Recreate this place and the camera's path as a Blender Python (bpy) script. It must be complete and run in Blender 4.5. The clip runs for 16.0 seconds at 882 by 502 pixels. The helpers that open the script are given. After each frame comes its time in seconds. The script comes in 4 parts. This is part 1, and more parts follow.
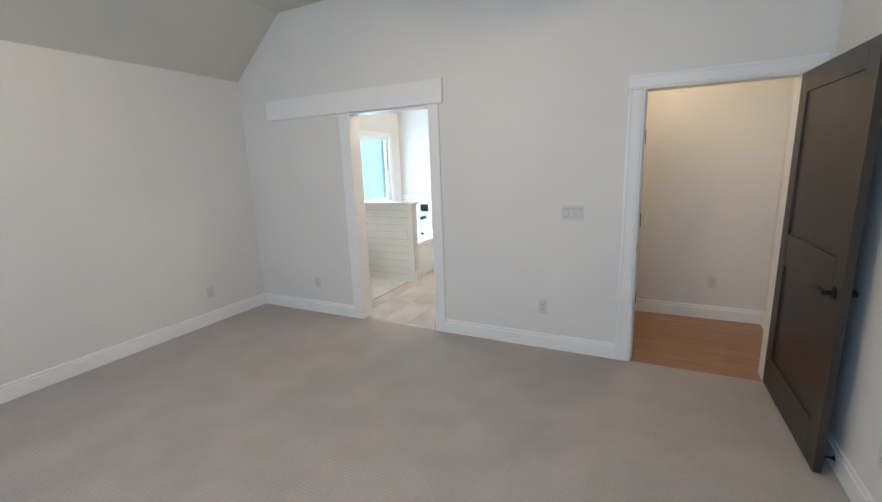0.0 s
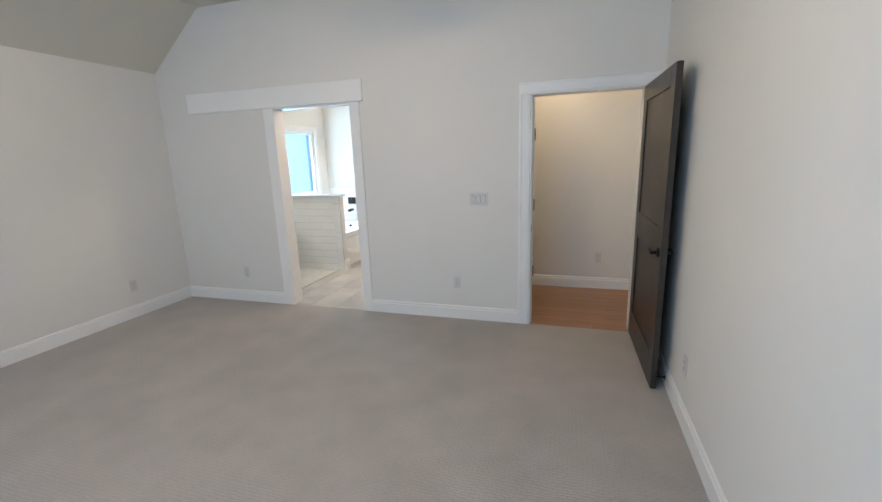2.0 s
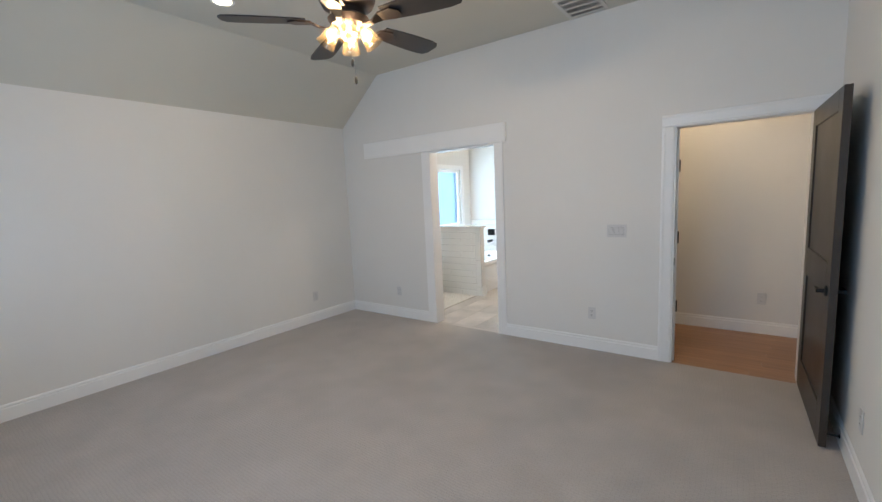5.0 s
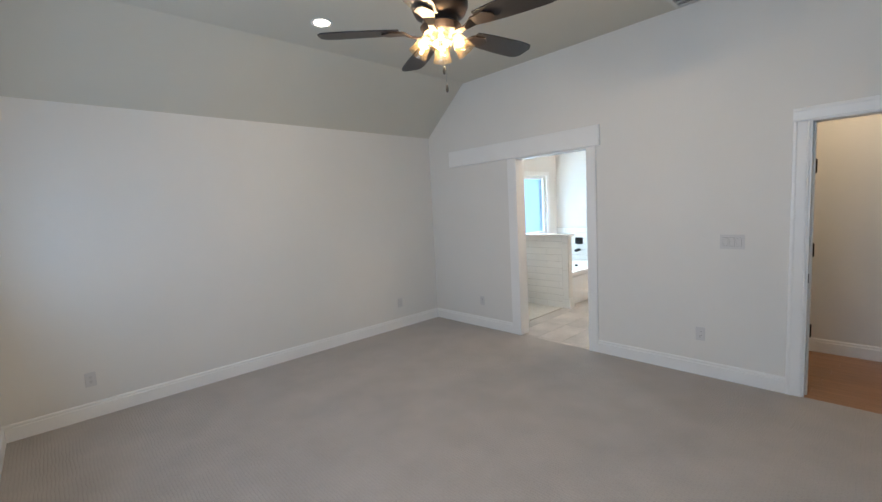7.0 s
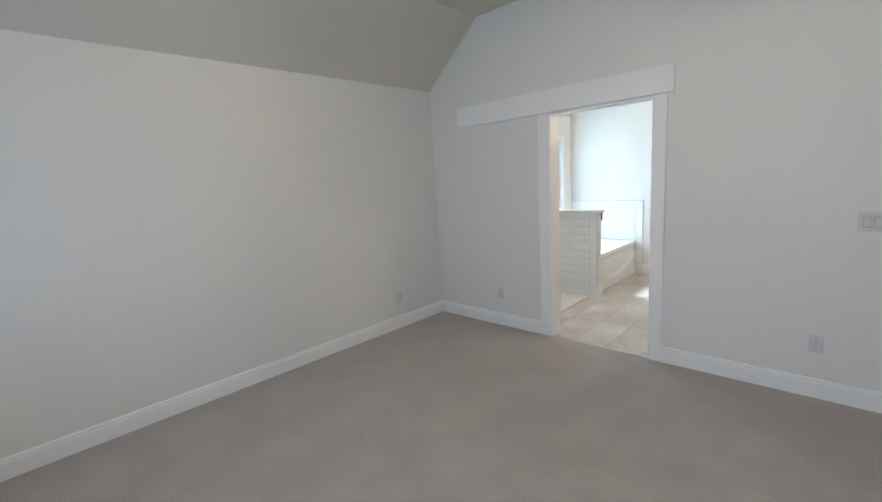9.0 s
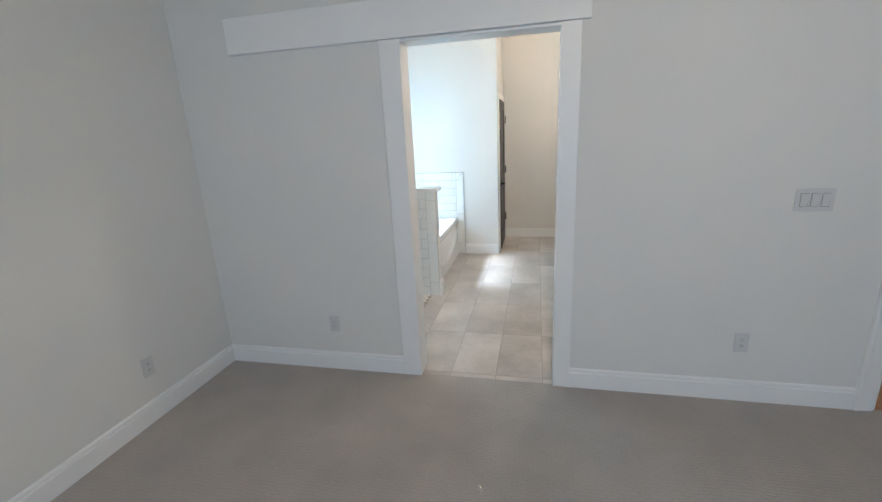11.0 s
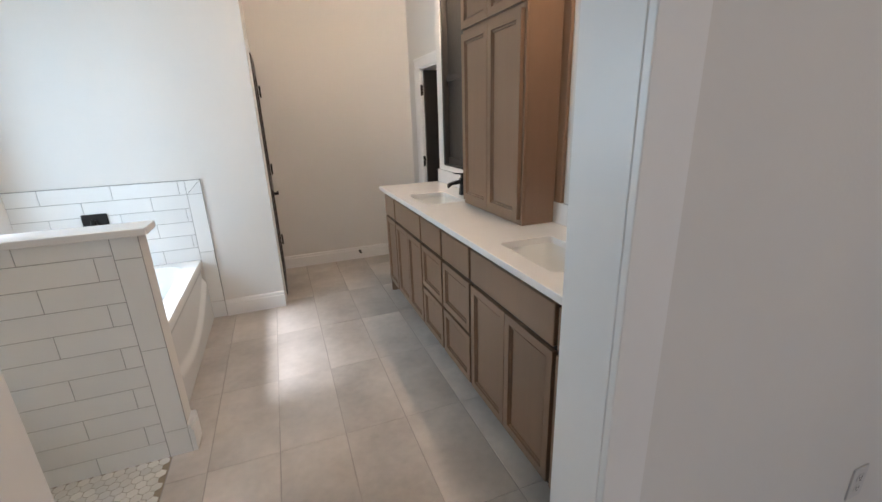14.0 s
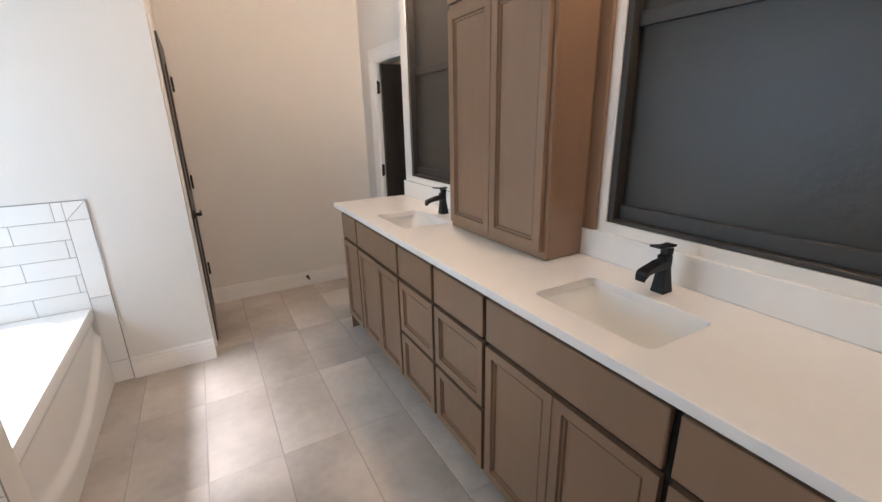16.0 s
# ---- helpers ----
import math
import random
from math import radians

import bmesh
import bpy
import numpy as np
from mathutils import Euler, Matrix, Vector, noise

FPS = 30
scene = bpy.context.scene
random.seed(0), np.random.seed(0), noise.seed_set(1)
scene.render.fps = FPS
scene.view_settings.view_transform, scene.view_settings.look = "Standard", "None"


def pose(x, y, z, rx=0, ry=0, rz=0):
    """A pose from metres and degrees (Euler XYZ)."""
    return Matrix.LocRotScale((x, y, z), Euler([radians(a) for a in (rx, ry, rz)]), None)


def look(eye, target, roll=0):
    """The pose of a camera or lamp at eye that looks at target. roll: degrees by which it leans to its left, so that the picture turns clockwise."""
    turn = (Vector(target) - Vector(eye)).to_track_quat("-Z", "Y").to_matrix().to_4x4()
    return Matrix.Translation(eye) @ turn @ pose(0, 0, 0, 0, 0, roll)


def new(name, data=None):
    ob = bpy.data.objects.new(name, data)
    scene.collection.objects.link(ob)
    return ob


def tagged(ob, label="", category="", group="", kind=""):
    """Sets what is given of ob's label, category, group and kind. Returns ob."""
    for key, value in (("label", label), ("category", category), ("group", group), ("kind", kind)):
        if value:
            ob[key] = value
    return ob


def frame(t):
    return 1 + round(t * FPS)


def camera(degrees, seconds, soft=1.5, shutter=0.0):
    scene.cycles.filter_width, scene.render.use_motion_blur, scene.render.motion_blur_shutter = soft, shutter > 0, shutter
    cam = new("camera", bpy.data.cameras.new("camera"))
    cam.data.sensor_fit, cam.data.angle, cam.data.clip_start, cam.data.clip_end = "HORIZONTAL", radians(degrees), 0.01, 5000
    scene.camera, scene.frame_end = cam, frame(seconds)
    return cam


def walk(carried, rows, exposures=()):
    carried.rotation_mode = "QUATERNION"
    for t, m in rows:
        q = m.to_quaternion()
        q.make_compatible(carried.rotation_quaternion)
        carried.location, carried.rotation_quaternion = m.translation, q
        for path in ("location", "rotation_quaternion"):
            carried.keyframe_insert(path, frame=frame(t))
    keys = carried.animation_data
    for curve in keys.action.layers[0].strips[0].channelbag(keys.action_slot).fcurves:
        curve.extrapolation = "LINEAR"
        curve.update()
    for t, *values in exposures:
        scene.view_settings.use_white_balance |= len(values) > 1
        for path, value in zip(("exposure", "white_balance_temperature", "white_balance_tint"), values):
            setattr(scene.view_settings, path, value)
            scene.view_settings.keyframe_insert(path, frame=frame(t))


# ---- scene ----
cam = camera(92.9, 16.0)
PATH = [
    (0, (0.428, 0.483, 1.577), (-0.453, 2.232, 1.17), -2.1),
    (0.5, (0.581, 0.415, 1.607), (-0.147, 2.229, 1.186), -2.0),
    (1, (0.654, 0.303, 1.597), (0.026, 2.15, 1.157), -2.0),
    (1.5, (0.688, 0.193, 1.572), (0.101, 2.054, 1.132), -2.0),
    (2, (0.689, 0.117, 1.548), (0.104, 1.979, 1.112), -1.9),
    (2.5, (0.729, 0.068, 1.541), (0.09, 1.916, 1.121), -2.0),
    (3, (0.724, -0.016, 1.537), (0.001, 1.805, 1.135), -2.1),
    (3.5, (0.725, -0.065, 1.534), (-0.103, 1.716, 1.157), -2.3),
    (4, (0.756, -0.111, 1.538), (-0.188, 1.619, 1.199), -2.4),
    (4.5, (0.802, -0.145, 1.535), (-0.26, 1.525, 1.244), -2.4),
    (5, (0.828, -0.176, 1.543), (-0.338, 1.429, 1.289), -2.6),
    (7.5, (0.643, -0.102, 1.565), (-0.833, 1.23, 1.349), -3.0),
    (8, (0.36, -0.012, 1.573), (-1.12, 1.31, 1.323), -3.1),
    (8.2, (0.25, 0.062, 1.549), (-1.232, 1.379, 1.285), -3.2),
    (10.3, (-1.143, 1.013, 1.588), (-1.987, 2.754, 1.081), -3.4),
    (10.5, (-1.25, 1.134, 1.587), (-1.982, 2.921, 1.066), -3.2),
    (11, (-1.463, 1.441, 1.57), (-1.904, 3.317, 1.034), -2.9),
    (11.5, (-1.635, 1.827, 1.577), (-1.8, 3.742, 1.025), -2.7),
    (12, (-1.81, 2.191, 1.532), (-1.725, 4.11, 0.975), -2.3),
    (12.5, (-1.89, 2.522, 1.497), (-1.602, 4.417, 0.929), -2.2),
    (13, (-1.914, 2.843, 1.504), (-1.463, 4.701, 0.916), -2.1),
    (13.5, (-1.912, 3.125, 1.467), (-1.334, 4.942, 0.861), -2.0),
    (14, (-1.843, 3.377, 1.466), (-1.177, 5.16, 0.853), -1.9),
    (14.5, (-1.772, 3.586, 1.473), (-1.035, 5.341, 0.859), -1.6),
    (15, (-1.742, 3.729, 1.448), (-0.954, 5.465, 0.846), -1.6),
    (15.5, (-1.785, 3.905, 1.454), (-0.936, 5.615, 0.855), -1.4),
    (16, (-1.825, 4.013, 1.452), (-0.898, 5.68, 0.85), -1.3),
]
walk(cam, [(t, look(eye, target, roll)) for t, eye, target, roll in PATH],
     exposures=[(0, 0.82, 5960, 9), (2, 0.82, 5960, 9), (5.2, 0.70, 5980, 10), (8.2, 0.62, 5930, 9), (11, 0.58, 5700, 7), (12.5, 0.42, 5850, 8), (13.2, 0.28, 6100, 11), (14, 0.14, 6380, 16), (14.6, 0.13, 6500, 17), (15.3, 0.25, 6560, 19), (16, 0.28, 6600, 20)])

# ---- light ----
world = bpy.data.worlds.new("sky_world")
world.use_nodes = True
scene.world = world
sky = world.node_tree.nodes.new("ShaderNodeTexSky")
sky.sky_type, sky.sun_disc = "NISHITA", False
sky.sun_elevation, sky.sun_rotation = radians(45), radians(-110)
world.node_tree.nodes["Background"].inputs[1].default_value = 0.06
world.node_tree.links.new(sky.outputs[0], world.node_tree.nodes["Background"].inputs[0])

SUN_WAY = Vector((0.72, 0.11, -0.80))
sun = new("sun", bpy.data.lights.new("sun", "SUN"))
sun.data.energy, sun.data.angle, sun.data.color = 5.0, radians(9), (0.90, 0.96, 1.0)
sun.matrix_world = look((-12, -4, 12), Vector((-12, -4, 12)) + SUN_WAY)


def area_lamp(name, place, target, w, h, power, colour):
    ob = new(name, bpy.data.lights.new(name, "AREA"))
    ob.data.shape, ob.data.size, ob.data.size_y = "RECTANGLE", w, h
    ob.data.energy, ob.data.color = power, colour
    ob.matrix_world = look(place, target)
    return ob


def bulb_lamp(name, place, power, colour, radius=0.03):
    ob = new(name, bpy.data.lights.new(name, "POINT"))
    ob.data.energy, ob.data.color, ob.data.shadow_soft_size = power, colour, radius
    ob.location = place
    return ob


WARM = (1.0, 0.72, 0.42)
DAY = (0.47, 0.72, 1.0)
# sky light in the two bedroom windows and in the bathroom window
area_lamp("window_light", (-2.35, -0.60, 1.57), (-2.35, 3, 2.3), 1.7, 1.08, 8.5, DAY)
area_lamp("window_light", (-0.25, -0.60, 1.57), (-0.25, 3, 1.9), 1.5, 1.08, 18.5, DAY)
area_lamp("window_light", (-3.625, 5.80, 1.52), (-1.5, 5.80, 1.52), 1.30, 1.02, 25, (0.66, 0.89, 1.0))

# ---- materials ----


def material(name, colour, rough=0.5, metal=0.0, var=0.08, scale=6.0, bump=0.0, bump_scale=200.0, coat=0.0, rand=0.0, spec=0.5):
    """Principled with two scales of noise in colour and roughness, and fine relief."""
    m = bpy.data.materials.new(name)
    m.use_nodes = True
    nt = m.node_tree
    n, k = nt.nodes, nt.links
    b = n["Principled BSDF"]
    b.inputs["Metallic"].default_value = metal
    b.inputs["Coat Weight"].default_value = coat
    b.inputs["Specular IOR Level"].default_value = spec
    co = n.new("ShaderNodeTexCoord")
    big, fine = n.new("ShaderNodeTexNoise"), n.new("ShaderNodeTexNoise")
    big.inputs["Scale"].default_value, fine.inputs["Scale"].default_value = scale, scale * 14
    big.inputs["Detail"].default_value = 4
    where = co.outputs["Object"]
    if rand:
        inf, off = n.new("ShaderNodeObjectInfo"), n.new("ShaderNodeVectorMath")
        off.operation, off.inputs[1].default_value = "MULTIPLY_ADD", (37.0, 53.0, 71.0)
        k.new(inf.outputs["Random"], off.inputs[0])
        k.new(where, off.inputs[2])
        where = off.outputs[0]
    for t in (big, fine):
        k.new(where, t.inputs["Vector"])
    add = n.new("ShaderNodeMath")
    add.operation = "MULTIPLY_ADD"
    add.inputs[1].default_value = 0.18
    k.new(fine.outputs[0], add.inputs[0])
    k.new(big.outputs[0], add.inputs[2])
    ramp = n.new("ShaderNodeMapRange")
    ramp.inputs["From Min"].default_value, ramp.inputs["From Max"].default_value = 0.34, 0.84
    ramp.inputs["To Min"].default_value, ramp.inputs["To Max"].default_value = 1 - var, 1 + var
    k.new(add.outputs[0], ramp.inputs["Value"])
    out = ramp.outputs[0]
    if rand:
        info, mr, mul = n.new("ShaderNodeObjectInfo"), n.new("ShaderNodeMapRange"), n.new("ShaderNodeMath")
        mr.inputs["To Min"].default_value, mr.inputs["To Max"].default_value = 1 - rand, 1 + rand
        mul.operation = "MULTIPLY"
        k.new(info.outputs["Random"], mr.inputs["Value"])
        k.new(mr.outputs[0], mul.inputs[0])
        k.new(out, mul.inputs[1])
        out = mul.outputs[0]
    mix = n.new("ShaderNodeVectorMath")
    mix.operation = "SCALE"
    mix.inputs[0].default_value = colour
    k.new(out, mix.inputs["Scale"])
    k.new(mix.outputs[0], b.inputs["Base Color"])
    rr = n.new("ShaderNodeMapRange")
    rr.inputs["To Min"].default_value, rr.inputs["To Max"].default_value = max(0.03, rough * 0.85), min(1, rough * 1.15)
    k.new(big.outputs[0], rr.inputs["Value"])
    k.new(rr.outputs[0], b.inputs["Roughness"])
    if bump:
        tex, bp = n.new("ShaderNodeTexNoise"), n.new("ShaderNodeBump")
        tex.inputs["Scale"].default_value, tex.inputs["Detail"].default_value = bump_scale, 3
        bp.inputs["Strength"].default_value, bp.inputs["Distance"].default_value = bump, 0.004
        k.new(co.outputs["Object"], tex.inputs["Vector"])
        k.new(tex.outputs[0], bp.inputs["Height"])
        k.new(bp.outputs[0], b.inputs["Normal"])
    return m


def glow(name, colour, strength):
    m = bpy.data.materials.new(name)
    m.use_nodes = True
    b = m.node_tree.nodes["Principled BSDF"]
    b.inputs["Emission Color"].default_value = (*colour, 1)
    b.inputs["Emission Strength"].default_value = strength
    b.inputs["Base Color"].default_value = (*colour, 1)
    return m


def glass(name, colour, rough):
    m = bpy.data.materials.new(name)
    m.use_nodes = True
    n, k = m.node_tree.nodes, m.node_tree.links
    clear, gloss, mix = n.new("ShaderNodeBsdfTransparent"), n.new("ShaderNodeBsdfGlossy"), n.new("ShaderNodeMixShader")
    clear.inputs["Color"].default_value = (*colour, 1)
    gloss.inputs["Roughness"].default_value = rough
    mix.inputs[0].default_value = 0.07
    k.new(clear.outputs[0], mix.inputs[1])
    k.new(gloss.outputs[0], mix.inputs[2])
    haze, both = n.new("ShaderNodeBsdfTranslucent"), n.new("ShaderNodeMixShader")
    haze.inputs["Color"].default_value = (0.90, 0.72, 0.48, 1)
    both.inputs[0].default_value = 0.010
    k.new(mix.outputs[0], both.inputs[1])
    k.new(haze.outputs[0], both.inputs[2])
    k.new(both.outputs[0], n["Material Output"].inputs["Surface"])
    return m


def carpet_material():
    """Cut-and-loop pile: a small basket grid of tufts, broken up by noise, with large soft wear marks."""
    m = material("carpet", (0.425, 0.390, 0.362), 0.95, var=0.09, scale=3.2, spec=0.1)
    n, k = m.node_tree.nodes, m.node_tree.links
    b = n["Principled BSDF"]
    b.inputs["Sheen Weight"].default_value = 0.25
    co = n.new("ShaderNodeTexCoord")
    warp, addv = n.new("ShaderNodeTexNoise"), n.new("ShaderNodeVectorMath")
    warp.inputs["Scale"].default_value = 9
    sc = n.new("ShaderNodeVectorMath")
    sc.operation, sc.inputs["Scale"].default_value = "SCALE", 0.03
    addv.operation = "ADD"
    k.new(co.outputs["Object"], warp.inputs["Vector"])
    k.new(warp.outputs["Color"], sc.inputs[0])
    k.new(sc.outputs[0], addv.inputs[0])
    k.new(co.outputs["Object"], addv.inputs[1])
    brick = n.new("ShaderNodeTexBrick")
    brick.inputs["Scale"].default_value = 1
    brick.inputs["Brick Width"].default_value, brick.inputs["Row Height"].default_value = 0.046, 0.019
    brick.inputs["Mortar Size"].default_value, brick.inputs["Mortar Smooth"].default_value = 0.0048, 1.0
    k.new(addv.outputs[0], brick.inputs["Vector"])
    grain = n.new("ShaderNodeTexNoise")
    grain.inputs["Scale"].default_value = 150
    k.new(co.outputs["Object"], grain.inputs["Vector"])
    hgt = n.new("ShaderNodeMath")
    hgt.operation, hgt.inputs[1].default_value = "MULTIPLY_ADD", -0.9
    k.new(brick.outputs["Fac"], hgt.inputs[0])
    k.new(grain.outputs[0], hgt.inputs[2])
    bp = n.new("ShaderNodeBump")
    bp.inputs["Strength"].default_value, bp.inputs["Distance"].default_value = 0.42, 0.005
    k.new(hgt.outputs[0], bp.inputs["Height"])
    k.new(bp.outputs[0], b.inputs["Normal"])
    # grooves between tufts are coloured slightly darker
    src = b.inputs["Base Color"].links[0].from_socket
    dark = n.new("ShaderNodeMapRange")
    dark.inputs["To Min"].default_value, dark.inputs["To Max"].default_value = 1.0, 0.92
    k.new(brick.outputs["Fac"], dark.inputs["Value"])
    mul = n.new("ShaderNodeVectorMath")
    mul.operation = "SCALE"
    k.new(src, mul.inputs[0])
    k.new(dark.outputs[0], mul.inputs["Scale"])
    k.new(mul.outputs[0], b.inputs["Base Color"])
    return m


def grain_material(name, colour, rough, stretch, var=0.22, rand=0.0, coat=0.0):
    """Wood: noise stretched along one axis, in the object's own space."""
    m = material(name, colour, rough, var=0.06, scale=3, rand=rand, coat=coat)
    n, k = m.node_tree.nodes, m.node_tree.links
    b = n["Principled BSDF"]
    co, mp, tx = n.new("ShaderNodeTexCoord"), n.new("ShaderNodeMapping"), n.new("ShaderNodeTexNoise")
    mp.inputs["Scale"].default_value = stretch
    tx.inputs["Scale"].default_value, tx.inputs["Detail"].default_value = 1.0, 6
    k.new(co.outputs["Object"], mp.inputs["Vector"])
    k.new(mp.outputs[0], tx.inputs["Vector"])
    mr = n.new("ShaderNodeMapRange")
    mr.inputs["From Min"].default_value, mr.inputs["From Max"].default_value = 0.3, 0.7
    mr.inputs["To Min"].default_value, mr.inputs["To Max"].default_value = 1 - var, 1 + var
    k.new(tx.outputs[0], mr.inputs["Value"])
    src = b.inputs["Base Color"].links[0].from_socket
    mul = n.new("ShaderNodeVectorMath")
    mul.operation = "SCALE"
    k.new(src, mul.inputs[0])
    k.new(mr.outputs[0], mul.inputs["Scale"])
    k.new(mul.outputs[0], b.inputs["Base Color"])
    return m


M_WALL = material("wall_paint", (0.76, 0.746, 0.718), 0.75, var=0.02, scale=1.5, bump=0.10, bump_scale=90)
# ceilings darker and warmer than the walls: dimness and lamp warmth put into the colour
M_CEIL_DIM = material("ceiling_paint_dimmed", (0.62, 0.595, 0.52), 0.9, var=0.02, scale=1.5, bump=0.10, bump_scale=90)
M_TRIM = material("trim_paint", (0.86, 0.857, 0.85), 0.35, var=0.02, scale=3, bump=0.03, bump_scale=60)
M_CARPET = carpet_material()
M_TILE = material("floor_tile", (0.53, 0.485, 0.448), 0.34, var=0.34, scale=1.7, bump=0.03, bump_scale=50, rand=0.08)
M_GROUT_LIGHT = material("floor_grout", (0.40, 0.37, 0.34), 0.9, var=0.08, scale=20)
M_SUBWAY = material("wall_tile", (0.83, 0.84, 0.83), 0.12, var=0.02, scale=5, bump=0.03, bump_scale=14, rand=0.025)
M_GROUT_DARK = material("wall_grout", (0.30, 0.30, 0.30), 0.9, var=0.08, scale=20)
M_HEX = material("hex_tile", (0.76, 0.735, 0.68), 0.35, var=0.05, scale=8, rand=0.07)
M_HEXGROUT = material("hex_grout", (0.33, 0.27, 0.20), 0.95, var=0.1, scale=20)
M_QUARTZ = material("quartz", (0.83, 0.82, 0.805), 0.10, var=0.015, scale=12)
M_PORCELAIN = material("porcelain", (0.86, 0.86, 0.84), 0.08, var=0.01, scale=4, coat=0.3)
M_TUB = material("tub_acrylic", (0.86, 0.865, 0.86), 0.15, var=0.01, scale=4)
M_CAB = grain_material("stained_maple", (0.238, 0.148, 0.095), 0.30, (26, 26, 2.2), var=0.035, rand=0.04)
# near-black stand-in for the shade in the gaps between cabinet fronts
M_CAB_SHADE = material("cabinet_gap_shade", (0.012, 0.009, 0.007), 0.8, var=0.1, scale=10)
M_DOOR = grain_material("dark_door_paint", (0.036, 0.029, 0.025), 0.38, (20, 20, 2), var=0.12)
M_BLACK = material("black_metal", (0.012, 0.012, 0.013), 0.38, metal=0.3, var=0.1, scale=20)
M_BRONZE = material("bronze", (0.022, 0.015, 0.012), 0.38, metal=0.5, var=0.2, scale=12)
M_BLADE = grain_material("fan_blade", (0.011, 0.009, 0.009), 0.42, (3, 40, 40), var=0.25)
M_BOARD = material("mirror_backing", (0.036, 0.033, 0.029), 0.32, var=0.16, scale=3, bump=0.35, bump_scale=30)
M_FRAME = grain_material("charcoal_frame", (0.036, 0.033, 0.030), 0.40, (3, 22, 22), var=0.1)
M_PLATE = material("plastic_plate", (0.64, 0.635, 0.63), 0.35, var=0.01, scale=8)
M_SLOT = material("outlet_slot", (0.08, 0.08, 0.08), 0.6, var=0.05, scale=20)
M_WOOD = grain_material("oak_plank", (0.33, 0.175, 0.088), 0.35, (2.2, 30, 30), var=0.22, rand=0.10)
M_VENT = material("vent_metal", (0.66, 0.64, 0.60), 0.5, var=0.03, scale=8)
M_VOID = material("duct_dark", (0.10, 0.10, 0.095), 0.9, var=0.05, scale=8)
M_CHROME = material("drain_metal", (0.6, 0.6, 0.6), 0.2, metal=1, var=0.03, scale=8)
M_BULB = glow("lamp_filament", (1.0, 0.62, 0.26), 5)
M_LENS = glow("downlight_lens", (1.0, 0.80, 0.55), 9)
M_SHADE = glass("clear_shade", (0.93, 0.84, 0.70), 0.06)
M_PANE = bpy.data.materials.new("frosted_pane")
M_PANE.use_nodes = True
frost = M_PANE.node_tree.nodes["Principled BSDF"]
frost.inputs["Transmission Weight"].default_value = 1
frost.inputs["Base Color"].default_value = (0.105, 0.155, 0.215, 1)
frost.inputs["Roughness"].default_value = 0.45
M_EXT = material("exterior_render", (0.5, 0.49, 0.47), 0.9, var=0.1, scale=2)
M_GRASS = material("lawn", (0.07, 0.10, 0.035), 0.95, var=0.3, scale=1)

# ---- mesh helpers ----


def empty(name, place, label, category, group="", kind=""):
    ob = new(name)
    ob.location, ob.empty_display_size = place, 0.1
    return tagged(ob, label, category, group, kind)


def finish(bm, bevel=0.0, segs=1):
    if bevel:
        edges = [e for e in bm.edges if len(e.link_faces) == 2 and e.calc_face_angle(0) > 0.6]
        bmesh.ops.bevel(bm, geom=edges, offset=bevel, segments=segs, affect="EDGES", profile=0.6, clamp_overlap=True)
    return bm


def part(name, bm, mat, parent=None, label="", smooth=False):
    """Links a bmesh, in world metres, as one mesh object, under parent where one is given."""
    me = bpy.data.meshes.new(name)
    bm.normal_update()
    for f in bm.faces:
        f.smooth = smooth
    bm.to_mesh(me)
    bm.free()
    me.materials.append(mat)
    if smooth:
        me.set_sharp_from_angle(angle=radians(38))
    ob = new(name, me)
    if parent is not None:
        ob.parent = parent
        up = Matrix.Identity(4)
        p = parent
        while p is not None:
            up = p.matrix_basis @ up if p.parent is None else p.matrix_parent_inverse @ p.matrix_basis @ up
            p = p.parent
        ob.matrix_parent_inverse = up.inverted()
    if label:
        ob["label"] = label
    return ob


def box(x0, x1, y0, y1, z0, z1, bevel=0.0, segs=1, bm=None):
    b = bmesh.new()
    r = bmesh.ops.create_cube(b, size=1)
    for v in r["verts"]:
        v.co = Vector((x0 + (v.co.x + 0.5) * (x1 - x0), y0 + (v.co.y + 0.5) * (y1 - y0), z0 + (v.co.z + 0.5) * (z1 - z0)))
    finish(b, bevel, segs)
    if bm is None:
        return b
    me = bpy.data.meshes.new("tmp")
    b.to_mesh(me)
    b.free()
    bm.from_mesh(me)
    bpy.data.meshes.remove(me)
    return bm


def boxes(*items, bevel=0.0):
    bm = bmesh.new()
    for it in items:
        box(*it, bevel=bevel, bm=bm)
    return bm


def moved(bm, m):
    bmesh.ops.transform(bm, matrix=m, verts=bm.verts)
    return bm


def setting(name, bm, mat, label="", parent=None):
    ob = part(name, bm, mat, parent, smooth=False)
    if parent is None:
        tagged(ob, label, name.split("_")[0], kind="structure")
    return ob


def lathe(profile, segs=24):
    """Surface of revolution about z from (radius, z) pairs."""
    bm = bmesh.new()
    rings = []
    for r, z in profile:
        rings.append([bm.verts.new((r * math.cos(2 * math.pi * i / segs), r * math.sin(2 * math.pi * i / segs), z)) for i in range(segs)])
    for a, b in zip(rings, rings[1:]):
        for i in range(segs):
            bm.faces.new((a[i], a[(i + 1) % segs], b[(i + 1) % segs], b[i]))
    if profile[0][0] > 0.0005:
        bm.faces.new(rings[0][::-1])
    if profile[-1][0] > 0.0005:
        bm.faces.new(rings[-1])
    bmesh.ops.remove_doubles(bm, verts=bm.verts, dist=0.0004)
    bmesh.ops.recalc_face_normals(bm, faces=bm.faces)
    return bm


